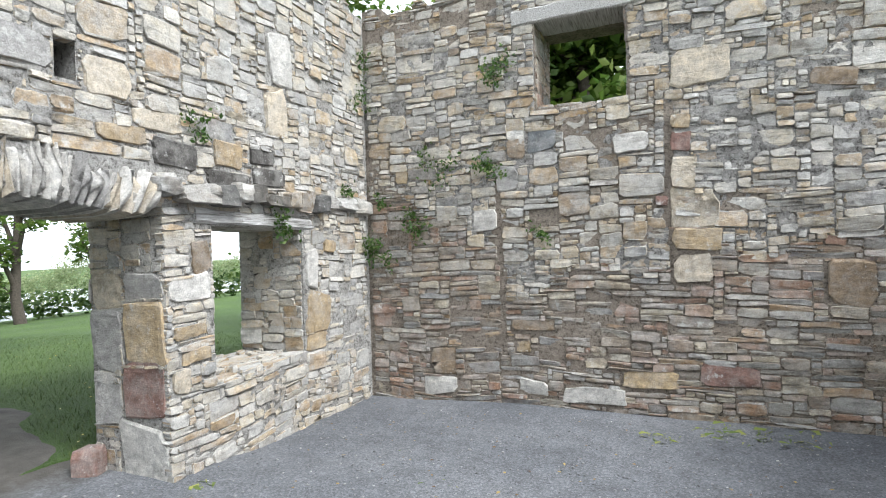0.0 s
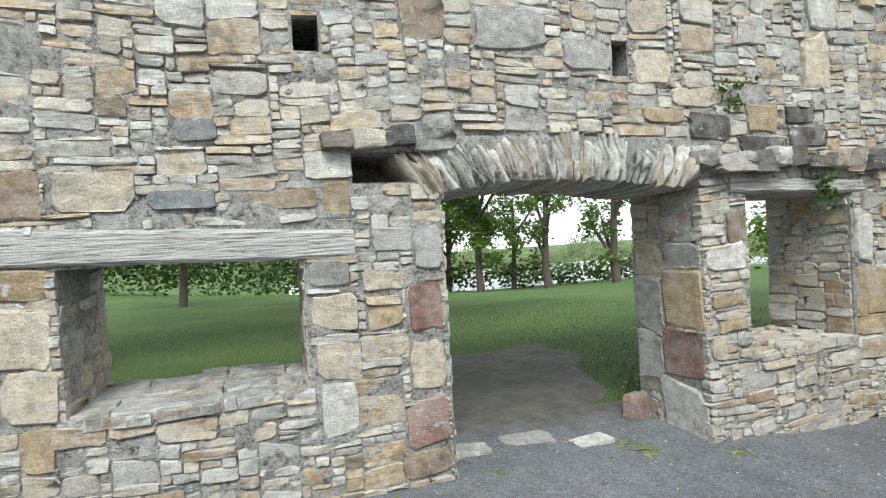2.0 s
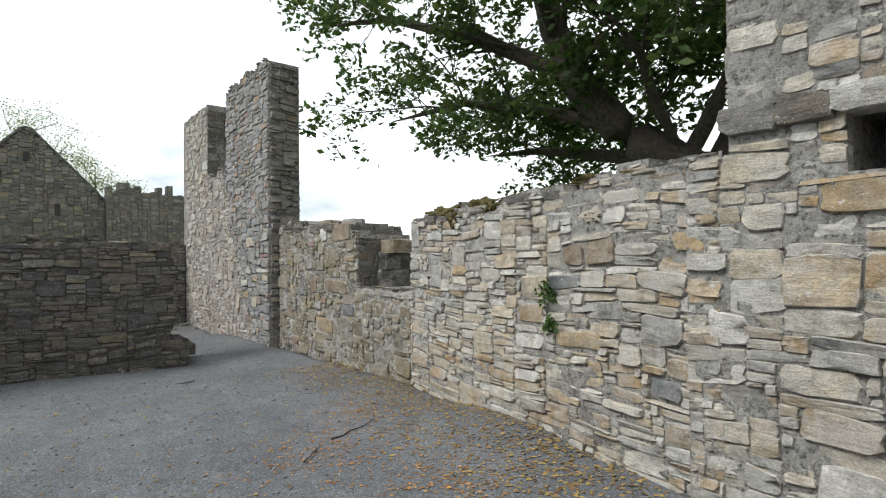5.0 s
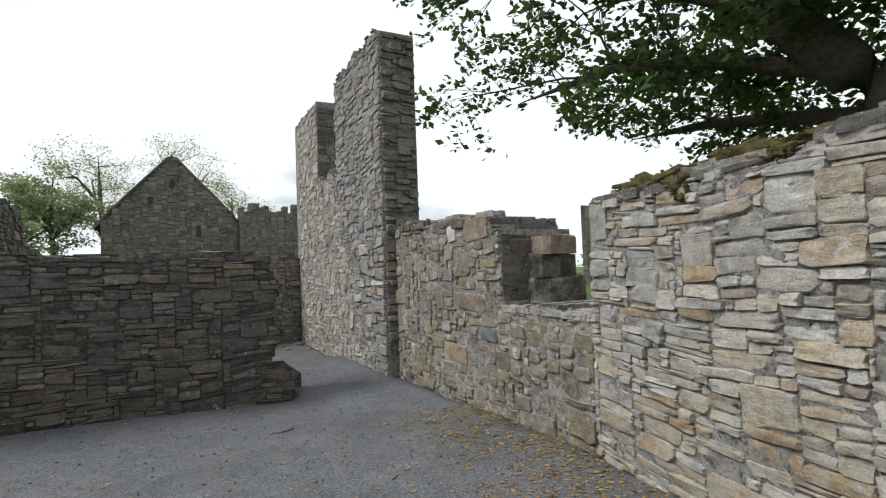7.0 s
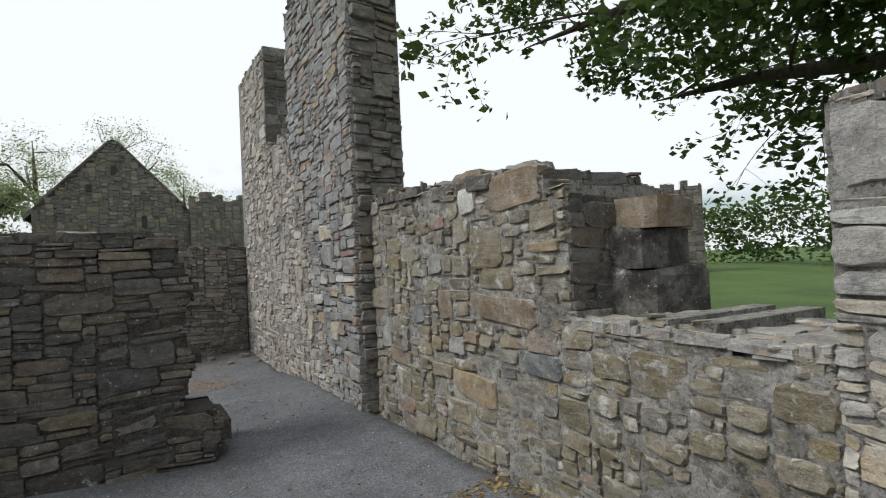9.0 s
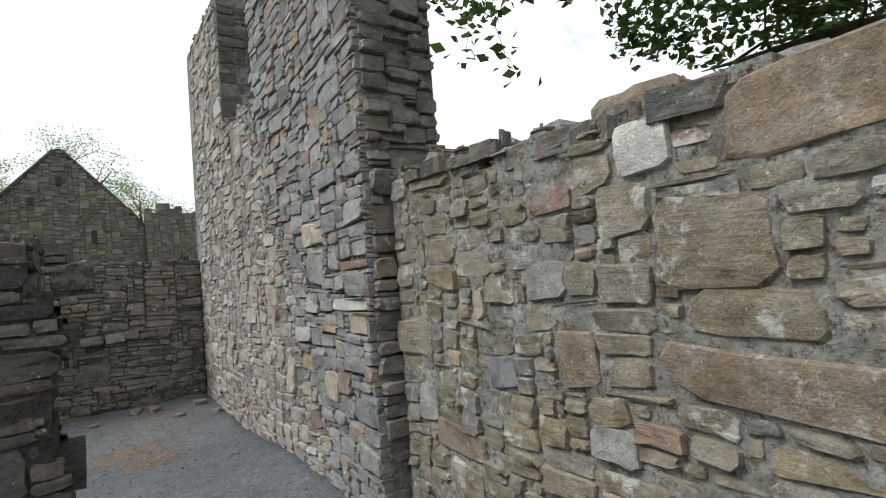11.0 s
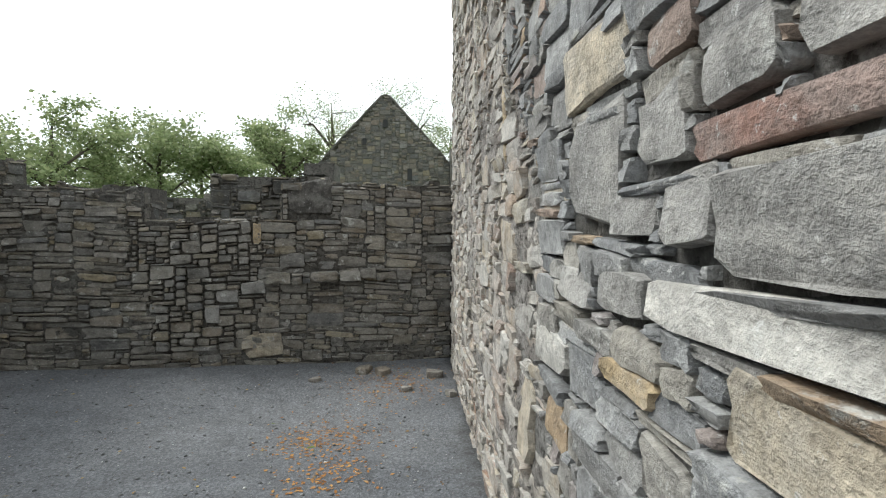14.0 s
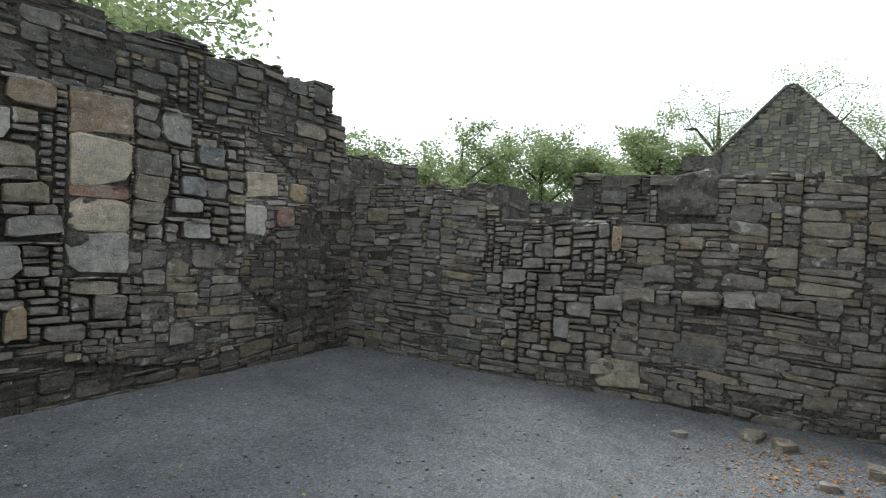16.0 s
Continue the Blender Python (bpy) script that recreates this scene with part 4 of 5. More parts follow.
bed(wall_7, M7, -2.2, 2.85, 1.70, 0.7, 85, "dark_rubble", shape=lambda u, v: (u < -0.34), proud=(0.0, 0.09))

# east wall of the second room; u is -y
M8 = face_at(2.15, 0.0, 0.0, -1.0)


def top8(u):
    return np.where(u < 12.85, 2.75, np.where(u < 13.05, 2.45, 2.1)) + 0.03 * np.sin(u * 8) + 0.02 * np.sin(u * 25)


def solid8(u, v):
    return v < top8(u)


wall_8 = core("wall_east", M8, breaks(7.8, 14.4, 0.2, [(12.85, 13.05)], 0), steps(-0.4, 2.9, 0.1), [(0, 0.7, solid8)], MORTAR["dark_rubble"], "tall grey rubble wall with blocked openings and dark joints")
FIX8 = [(10.37, 0.86, 0.42, 0.28, "grey"), (10.37, 1.15, 0.42, 0.24, "buff"), (10.37, 1.40, 0.42, 0.10, "red"), (10.37, 1.51, 0.42, 0.34, "buff"), (10.37, 1.86, 0.42, 0.30, "brown"), (10.0, 0.42, 0.14, 0.22, "ochre"), (11.80, 1.20, 0.24, 0.28, "white"), (11.82, 1.55, 0.34, 0.24, "buff"), (12.15, 1.28, 0.22, 0.17, "red"), (12.3, 1.54, 0.22, 0.16, "ochre"),
        (11.02, 1.95, 0.26, 0.26, "grey"), (11.34, 1.80, 0.26, 0.18, "slate"), (11.18, 1.52, 0.24, 0.2, "slate"), (11.2, 1.17, 0.26, 0.15, "grey"), (11.12, 1.37, 0.26, 0.13, "grey"), (9.55, 1.45, 0.4, 0.22, "slate"), (10.02, 1.12, 0.34, 0.16, "grey"), (9.7, 0.86, 0.42, 0.22, "grey"), (9.75, 1.75, 0.3, 0.18, "white"), (10.0, 1.98, 0.3, 0.18, "brown")]


def stained8(u, v):
    return v > 2.18 + 0.08 * np.sin(u * 1.9) + 0.05 * np.sin(u * 5.3)


def open8(u, v):
    """The infill of the two blocked openings, laid with deep dark joints."""
    return ((u > 10.80) & (u < 11.79) & (v > 1.14 + 0.03 * np.sin(u * 9))) | ((u < 10.36) & (v > 0.42)) | ((u < 10.9) & (v > 0.36) & (v < 0.85))


def flush8(u, v):
    return solid8(u, v) & ~stained8(u, v) & ~open8(u, v)


def damp_shade8(u, v):
    """Damp corner and foot of the wall, their shade also put into darker stone."""
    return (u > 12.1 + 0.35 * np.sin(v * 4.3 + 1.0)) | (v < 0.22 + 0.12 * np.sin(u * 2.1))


F8 = [(f, stained8(f[0], f[1]), open8(f[0] + 0.05, f[1] + 0.05)) for f in FIX8]
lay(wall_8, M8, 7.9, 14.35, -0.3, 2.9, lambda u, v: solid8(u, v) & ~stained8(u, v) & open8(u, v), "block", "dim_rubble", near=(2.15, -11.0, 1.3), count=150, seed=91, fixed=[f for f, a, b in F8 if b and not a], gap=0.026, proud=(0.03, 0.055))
lay(wall_8, M8, 7.9, 14.35, -0.3, 2.9, lambda u, v: flush8(u, v) & damp_shade8(u, v), "rough", "dark_rubble", near=(2.15, -13.0, 1.0), count=60, seed=94, gap=0.012, proud=(0.006, 0.034))
lay(wall_8, M8, 7.9, 14.35, -0.3, 2.9, lambda u, v: flush8(u, v) & ~damp_shade8(u, v), "rough", "dim_rubble", near=(2.15, -11.6, 1.0), count=110, seed=93, fixed=[f for f, a, b in F8 if not b and not a], gap=0.012, proud=(0.006, 0.034))
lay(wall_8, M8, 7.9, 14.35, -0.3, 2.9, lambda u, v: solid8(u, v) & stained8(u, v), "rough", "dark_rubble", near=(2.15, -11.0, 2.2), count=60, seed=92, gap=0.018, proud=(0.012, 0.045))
pointing(wall_8, M8, 7.9, 14.35, -0.3, 2.6, lambda u, v: flush8(u, v) & ~damp_shade8(u, v), MORTAR["dim_rubble"], 0.007, 93, 0.015)
pointing(wall_8, M8, 7.9, 14.35, -0.3, 2.6, lambda u, v: flush8(u, v) & damp_shade8(u, v), MORTAR["dark_rubble"], 0.006, 94, 0.015)

# plain walls that close the first room behind the camera
M9 = face_at(3.6, 0.0, 0.0, -1.0)
wall_9 = core("wall_east_first", M9, steps(-8.0, 7.85, 0.5), steps(-0.5, 2.2, 0.3), [(0, 0.7, anywhere)], MORTAR["brown_rubble"], "plain low rubble wall closing the first room")
lay(wall_9, M9, -7.5, 7.8, -0.3, 2.2, anywhere, "large", "brown_rubble", seed=95)
M10 = face_at(0.0, -7.85, -1.0, 0.0)
wall_10 = core("wall_cross_east", M10, steps(-3.6, -2.2, 0.3), steps(-0.4, 1.69, 0.2), [(0, 0.6, anywhere)], MORTAR["dark_rubble"], "dark rubble wall joining the cross wall")
lay(wall_10, M10, -3.6, -2.2, -0.3, 1.7, anywhere, "rough", "dark_rubble", seed=96)


# ---- ground ----
def sheet(name, xs, ys, zf, material, label, category, cut=None):
    verts = [(x, y, float(zf(x, y))) for x in xs for y in ys]
    n = len(ys)
    faces = [(i * n + j, (i + 1) * n + j, (i + 1) * n + j + 1, i * n + j + 1) for i in range(len(xs) - 1) for j in range(n - 1) if cut is None or cut((xs[i] + xs[i + 1]) / 2, (ys[j] + ys[j + 1]) / 2)]
    ob = new(name, mesh_of(name, verts, faces, material, True))
    return tagged(ob, label, category, kind="structure")


def ground_sheet_z(x, y):
    if -2.9 < x < 4 and -14 < y < 8:
        return -0.75
    return float(lawn_z(np.array(x), np.array(y))) + 0.12 * noise.noise((x * 0.15, y * 0.15, 3)) * min(1, max(0, (abs(x) - 4) / 6))


gx = [-400, -250, -160, -110] + steps(-80, -20, 3) + steps(-18.5, -3.3, 0.5) + steps(-2.8, 3.9, 1.5) + steps(5, 60, 5) + [90, 150, 250, 400]
gy = [-400, -250, -160, -110] + steps(-80, -16, 4) + steps(-14.5, 14, 0.75) + steps(16, 80, 4) + [110, 160, 250, 400]
ground = sheet("ground", gx, gy, ground_sheet_z, LAWN, "green mown lawn falling towards the river", "lawn")


def floor_z(x, y):
    return ground_z(x, y) + 0.012 * noise.noise((x * 1.7, y * 1.7, 1)) + 0.006 * noise.noise((x * 6, y * 6, 2))


def floor_full(x, y):
    if x > -2.9:
        return floor_z(x, y)
    w = min(1.0, (-2.9 - x) / 0.8)
    out = float(lawn_z(np.array(x), np.array(y))) + 0.03 - 0.22 * max(0.0, abs(y - 3.7 - (-3.1 - x) * 0.3) - 0.95 - 0.45 * noise.noise((x * 1.3, y * 1.3, 8))) - 0.05 * max(0.0, -5.6 - x)
    return floor_z(x, y) * (1 - w) + (out + 0.02 * noise.noise((x * 2, y * 2, 5))) * w


floor = sheet("floor", steps(-7.6, 3.7, 0.14), steps(-13.9, 7.7, 0.14), floor_full, GRAVEL, "grey crushed gravel floor with scattered leaves", "gravel floor",
              lambda x, y: x > -3.1 or (1.6 < y < 7.0))


# ---- dressed parts of the openings ----
def beam(name, m, u0, u1, va0, vb0, va1, vb1, d0, d1, material, label, category, seed=1):
    """A hewn beam across a wall from u0 to u1, with its lower and upper edges at each end, between two depths behind the face."""
    rng = random.Random(seed)
    bm = bmesh.new()
    n = 14
    rings = []
    for k in range(n + 1):
        t = k / n
        u = u0 + (u1 - u0) * t
        lo, hi = va0 + (va1 - va0) * t, vb0 + (vb1 - vb0) * t
        w = [rng.uniform(-0.006, 0.006) for _ in range(8)]
        c = 0.018
        ring = [(lo + c, d0), (hi - c, d0), (hi, d0 + c), (hi, d1 - c), (hi - c, d1), (lo + c, d1), (lo, d1 - c), (lo, d0 + c)]
        rings.append([bm.verts.new(m @ Vector((u, v + e, -d + e * 0.7))) for (v, d), e in zip(ring, w)])
    for a, b in zip(rings, rings[1:]):
        for k in range(8):
            bm.faces.new((a[k], a[(k + 1) % 8], b[(k + 1) % 8], b[k]))
    bm.faces.new(rings[0])
    bm.faces.new(list(reversed(rings[-1])))
    bmesh.ops.recalc_face_normals(bm, faces=bm.faces)
    ob = part(name, bm, material, None)
    return tagged(ob, label, category)


beam("window_lintel", M1, 0.34, 2.14, 1.47, 1.66, 1.40, 1.57, -0.035, 0.30, WOOD, "weathered silver-grey oak beam over the window opening", "lintel", 3)
beam("window_lintel", M1, 0.42, 2.05, 1.45, 1.62, 1.42, 1.58, 0.32, 0.78, WOOD, "weathered oak beam behind the outer lintel of the window", "lintel", 4)
beam("window_lintel", M1, 4.99, 6.42, 1.70, 1.82, 1.66, 1.76, -0.03, 0.40, WOOD, "thin dark oak beam over the small deep window", "lintel", 5)
beam("window_lintel", M1, 5.05, 6.38, 1.68, 1.80, 1.66, 1.78, 0.42, 0.78, WOOD, "dark oak beam behind the small window's lintel", "lintel", 6)
beam("window_lintel", M2, -0.34, 0.95, 3.74, 3.90, 3.76, 3.94, -0.03, 0.42, WOOD, "grey oak beam over the high window opening", "lintel", 7)
SILL = plain("weathered_cement", [(0.3, (0.20, 0.195, 0.185)), (0.5, (0.34, 0.33, 0.31)), (0.7, (0.50, 0.49, 0.46))], 9, 0.95, 0.04)
beam("window_sill", M1, 0.60, 1.86, 0.60, 0.675, 0.575, 0.65, -0.012, 0.77, SILL, "worn pale cement sill of the window opening", "sill", 8)


def slab(name, x, y, z, w, d, h, turn, material, label, category, group="", seed=1):
    k = seed % len(SHAPES)
    ob = new(name, stone_mesh(k, material))
    ob.matrix_basis = Matrix.Translation((x, y, z - 0.03)) @ Matrix.Rotation(radians(turn), 4, "Z") @ Matrix.Diagonal((w, d, h + 0.03, 1))
    return tagged(ob, label, category, group)


for k, (x, y, w, d, tn) in enumerate([(-2.62, 2.92, 0.30, 0.22, 80), (-2.70, 3.42, 0.42, 0.24, 84), (-2.55, 3.86, 0.40, 0.17, 96)]):
    slab("threshold_stone", x, y, floor_full(x, y), w, d, 0.02, tn, TINT["white" if k == 2 else "grey"], "pale worn stone set in the gravel of the doorway", "stone", "threshold stones", k + 3)
slab("fallen_stone", -2.92, 4.62, floor_full(-2.92, 4.62), 0.18, 0.17, 0.2, 30, TINT["red"], "reddish fallen stone beside the doorway jamb", "stone", "", 9)
for k, (x, y, w, d, h) in enumerate([(-2.62, -13.0, 0.2, 0.16, 0.13), (-2.1, -13.2, 0.16, 0.13, 0.1), (-1.9, -13.3, 0.24, 0.16, 0.1), (-2.75, -12.5, 0.14, 0.1, 0.08), (-1.45, -13.05, 0.1, 0.12, 0.06), (-2.35, -12.7, 0.12, 0.1, 0.07)]):
    slab("fallen_stone", x, y, ground_z(x, y), w * 0.8, d * 0.8, h * 0.55, 37 * k, STONE["dim_rubble"][0], "grey fallen stone at the foot of the end wall", "stone", "fallen stones", k + 12)


for k, (u, v, d, w, h, tint) in enumerate([(-6.35, 1.93, 0.12, 0.34, 0.09, "brown"), (-6.78, 1.93, 0.14, 0.22, 0.08, "grey"), (-6.62, 1.95, 0.4, 0.16, 0.06, "grey"), (-7.2, 1.97, 0.2, 0.22, 0.07, "grey"), (-6.0, 1.92, 0.3, 0.3, 0.1, "grey")]):
    p = M4 @ Vector((u, v, -d))
    slab("coping_stone", p.x, p.y, p.z, 0.24, w, h, 4 * k, TINT[tint], "rounded loose stone lying on the ruined wall's top", "stone", "coping stones", 4 + 5 * k)


def voussoirs():
    """The flat relieving arch of thin slanted stones over the doorway."""
    arch = tagged(new("door_arch"), "relieving arch of thin slanted rubble stones over the doorway", "arch")
    arch.matrix_basis = M1 @ Matrix.Translation((3.6, 1.84, 0))
    inv = arch.matrix_basis.inverted()
    rng = random.Random(14)
    n = 40
    for k in range(n):
        t = (k + 0.5) / n
        u = 2.64 + 1.96 * t
        lean = 44 - 66 * t + rng.uniform(-5, 5)
        low = 1.75 + 0.07 * math.sin(PI * min(1, t * 1.1)) - 0.01 * t
        ln = rng.uniform(0.33, 0.39) - (0.04 if t > 0.75 else 0)
        pr = rng.uniform(0.035, 0.06) + 0.03 * t
        ob = new("arch_stone", stone_mesh(rng.randrange(len(SHAPES) // 5) * 5 + 4, TINT[rng.choice(("white", "white", "buff", "white", "white", "buff", "grey"))]))
        ob.parent = arch
        p = M1 @ Matrix.Translation((u, low, -0.78)) @ Matrix.Rotation(radians(lean), 4, "Z") @ Matrix.Translation((0, ln / 2, 0)) @ Matrix.Diagonal((rng.uniform(0.056, 0.084), ln, 0.78 + pr, 1))
        ob.matrix_basis = inv @ p


voussoirs()


def corbels(u0, u1, v, depth, seed, label):
    """A rough string of projecting stones along the wall."""
    c = tagged(new("string_course"), label, "ledge")
    c.matrix_basis = M1 @ Matrix.Translation(((u0 + u1) / 2, v, 0))
    inv = c.matrix_basis.inverted()
    rng = random.Random(seed)
    u = u0
    while u < u1:
        w = rng.uniform(0.14, 0.36)
        ob = new("ledge_stone", stone_mesh(rng.randrange(len(SHAPES)), STONE["pale_rubble"][0] if rng.random() < 0.6 else STONE["dark_rubble"][0]))
        ob.parent = c
        ob.matrix_basis = inv @ M1 @ Matrix.Translation((u + w / 2, v + rng.uniform(-0.03, 0.03), -0.1)) @ Matrix.Rotation(radians(rng.uniform(-4, 4)), 4, "Z") @ Matrix.Diagonal((w, rng.uniform(0.10, 0.17), 0.1 + depth * rng.uniform(0.7, 1.3), 1))
        u += w * 0.95


corbels(4.62, 7.30, 1.93, 0.13, 3, "projecting ledge of broken stones over the small window")
corbels(1.98, 2.62, 2.10, 0.09, 4, "projecting stones over the beam pocket")
corbels(-0.56, 0.02, 2.12, 0.06, 5, "projecting stones at the broken corner of the wall")


# ---- trees ----
def tube(verts, faces, pts, radii, sides=6):
    base = len(verts)
    for k, (p, r) in enumerate(zip(pts, radii)):
        d = (pts[min(k + 1, len(pts) - 1)] - pts[max(k - 1, 0)]).normalized()
        a = d.orthogonal().normalized()
        b = d.cross(a)
        for s in range(sides):
            th = 2 * PI * s / sides
            verts.append(p + (a * math.cos(th) + b * math.sin(th)) * r)
    for k in range(len(pts) - 1):
        for s in range(sides):
            i, j = base + k * sides + s, base + k * sides + (s + 1) % sides
            faces.append((i, j, j + sides, i + sides))


def grow(rng, p, d, length, radius, level, verts, faces, tips, droop=0.0, sides=6):
    """A bough with bends; it forks into smaller ones, whose ends carry the leaves."""
    n = 5
    pts, rad, q, e = [p.copy()], [radius], p.copy(), d.normalized()
    for k in range(n):
        e = (e + Vector((rng.uniform(-1, 1), rng.uniform(-1, 1), rng.uniform(-0.7, 0.8) - droop)) * 0.23).normalized()
        q = q + e * (length / n)
        pts.append(q.copy())
        rad.append(radius * (1 - 0.62 * (k + 1) / n))
    tube(verts, faces, pts, rad, sides)
    if level == 0:
        tips.append(pts[-1])
        tips.append(pts[-2])
        tips.append(pts[-3])
        return
    kids = 5 if level > 1 else 4
    for k in range(kids):
        at = pts[1 + (k * (n - 1)) // kids + rng.randrange(2)]
        side = Vector((rng.uniform(-1, 1), rng.uniform(-1, 1), rng.uniform(-0.5, 0.7)))
        grow(rng, at, e * 0.8 + side, length * rng.uniform(0.5, 0.72), radius * 0.42, level - 1, verts, faces, tips, droop, 4)
    tips.append(pts[-1])


def leaf_cloud(name, tips, per, spread, size, material, seed, flat=0.5):
    """Leaves, each a folded pair of triangles, in loose clumps round the twigs' ends."""
    g = np.random.default_rng(seed)
    t = np.array([tuple(p) for p in tips])
    n = len(t) * per
    c = np.repeat(t, per, axis=0) + g.normal(0, 1, (n, 3)) * np.array((spread, spread, spread * flat))
    a = g.normal(0, 1, (n, 3))
    a[:, 2] *= 0.45
    a /= np.linalg.norm(a, axis=1, keepdims=True)
    r = g.normal(0, 1, (n, 3))
    b = np.cross(a, r)
    b /= np.linalg.norm(b, axis=1, keepdims=True)
    nrm = np.cross(a, b)
    s = (size * g.uniform(0.6, 1.3, n))[:, None]
    v = np.stack([c - a * s, c + b * s * 0.62 + nrm * s * 0.2, c + a * s, c - b * s * 0.62 + nrm * s * 0.2], axis=1).reshape(-1, 3)
    i = np.arange(n)[:, None] * 4
    f = np.concatenate([i + np.array([[0, 1, 2]]), i + np.array([[0, 2, 3]])])
    return big_mesh(name, v, f, material)


def make_tree(name, boughs, levels, per, spread, size, leaf, label, seed, droop=0.05, extra=()):
    """boughs: (points, radius at the foot, radius at the end, forks) from the ground up."""
    rng = random.Random(seed)
    verts, faces, tips = [], [], list(extra)
    foot = Vector(boughs[0][0][0])
    for pts, r0, r1, forks in boughs:
        pts = [Vector(p) for p in pts]
        fine = []
        for a, b in zip(pts, pts[1:]):
            for k in range(4):
                fine.append(a.lerp(b, k / 4) + Vector((rng.uniform(-1, 1), rng.uniform(-1, 1), 0)) * r1 * 0.12)
        fine.append(pts[-1])
        n = len(fine)
        radii = [r0 + (r1 - r0) * k / (n - 1) for k in range(n)]
        if forks:
            radii[-3:] = [radii[-3] * 0.8, radii[-2] * 0.5, radii[-1] * 0.15]
            tips += fine[-4:]
        tube(verts, faces, fine, radii, 10)
        for k in range(forks):
            at = fine[int(n * 0.35) + (k * int(n * 0.65)) // max(1, forks)]
            tip = (fine[-1] - fine[0]).normalized()
            side = Vector((rng.uniform(-1, 1), rng.uniform(-1, 1), rng.uniform(-0.35, 0.6)))
            grow(rng, at, tip * 0.35 + side, rng.uniform(0.75, 1.25) * levels[1], r1 * 0.5, levels[0], verts, faces, tips, droop)
    tree = tagged(new(name), label, "tree")
    tree.location = foot
    trunk = new("trunk", mesh_of("trunk", [v - foot for v in verts], faces, BARK, True))
    trunk.parent = tree
    crown = new("crown", leaf_cloud("crown", [t - foot for t in tips], per, spread, size, leaf, seed))
    crown.parent = tree
    return tree


BIG = [
    ([(-9.0, -3.4, -0.4), (-8.8, -3.6, 1.6), (-8.4, -3.84, 3.1)], 0.48, 0.38, 0),
    ([(-8.5, -3.8, 2.9), (-7.87, -4.75, 3.7), (-7.47, -5.32, 4.55), (-7.2, -5.65, 5.6), (-7.05, -5.8, 6.4), (-6.9, -6.0, 8.6)], 0.36, 0.17, 6),
    ([(-8.7, -3.7, 2.6), (-9.3, -3.0, 4.4), (-10.0, -2.2, 6.4), (-10.8, -1.4, 9.0)], 0.18, 0.10, 10),
    ([(-7.87, -4.75, 3.7), (-7.4, -6.2, 4.3), (-6.9, -7.8, 4.7), (-6.1, -9.4, 4.5)], 0.13, 0.05, 6),
    ([(-7.4, -5.4, 4.7), (-6.5, -7.2, 5.8), (-5.8, -9.0, 6.6), (-5.2, -10.8, 6.9)], 0.13, 0.05, 5),
    ([(-8.4, -3.9, 3.0), (-8.7, -5.8, 3.5), (-9.0, -7.6, 3.9), (-9.2, -9.6, 4.1)], 0.15, 0.05, 9),
    ([(-7.2, -5.6, 5.4), (-5.8, -5.0, 6.3), (-4.6, -4.7, 7.0), (-3.8, -4.7, 7.6)], 0.13, 0.05, 6),
    ([(-8.4, -3.84, 3.1), (-7.6, -3.9, 3.9), (-6.8, -3.7, 4.5), (-6.0, -3.7, 4.9)], 0.12, 0.05, 8),
    # the next three boughs are out of view, added to shade the lawn
    ([(-8.7, -3.7, 2.8), (-10.0, -1.5, 4.9), (-11.0, 1.5, 6.0), (-11.5, 4.6, 6.5)], 0.2, 0.07, 10),
    ([(-8.8, -3.6, 2.8), (-12.0, -3.8, 5.8), (-14.0, -3.5, 6.8), (-16.5, -3.0, 7.2)], 0.2, 0.07, 9),
    ([(-10.0, -1.5, 4.9), (-12.6, 0.0, 6.8), (-14.5, 2.0, 7.5), (-16.0, 3.5, 7.8)], 0.14, 0.06, 9),
    ([(-8.5, -3.8, 3.2), (-8.2, -2.8, 4.6), (-7.6, -1.9, 5.6), (-7.2, -0.8, 6.2)], 0.14, 0.06, 9),
    ([(-7.05, -5.8, 6.4), (-5.8, -7.2, 8.0), (-4.8, -8.6, 9.0), (-3.8, -10.0, 9.2)], 0.13, 0.05, 6),
]
def dome(cx, cy, cz, rx, ry, rz, n, seed):
    """Twig ends filling the side of a crown."""
    q = random.Random(seed)
    out = []
    while len(out) < n:
        p = Vector((q.uniform(-1, 1), q.uniform(-1, 1), q.uniform(-1, 1)))
        if p.length < 1 and noise.noise((p.x * 3, p.y * 3, p.z * 2 + seed)) > -0.22:
            out.append(Vector((cx + p.x * rx, cy + p.y * ry, cz + p.z * rz)))
    return out


# the dome of 9000 tips is unseen, added to throw shade on the lawn
make_tree("sycamore_tree", BIG, (2, 1.8), 6, 0.13, 0.078, LEAF_DARK, "large spreading sycamore in dark green leaf behind the wall", 7, 0.12, dome(-9.8, 2.8, 7.0, 6.0, 5.6, 2.2, 9000, 4) + dome(-8.7, -5.3, 4.5, 1.7, 1.6, 1.1, 260, 9) + dome(-8.3, -8.6, 4.6, 1.3, 1.6, 0.7, 220, 11))


def small_tree(name, x, y, z, h, r, leaf, per, size, label, seed, thin=False, base=0.25):
    rng = random.Random(seed)
    t = [(x, y, z - 0.3), (x + rng.uniform(-.2, .2), y + rng.uniform(-.2, .2), z + h * base), (x + rng.uniform(-.3, .3), y + rng.uniform(-.3, .3), z + h * 0.55), (x + rng.uniform(-.5, .5), y + rng.uniform(-.5, .5), z + h * 0.86)]
    boughs = [(t, 0.028 * h, 0.008 * h, 8)]
    for k in range(5):
        a = 2 * PI * (k + rng.random()) / 5
        s = Vector(t[1]).lerp(Vector(t[2]), rng.uniform(0, 1))
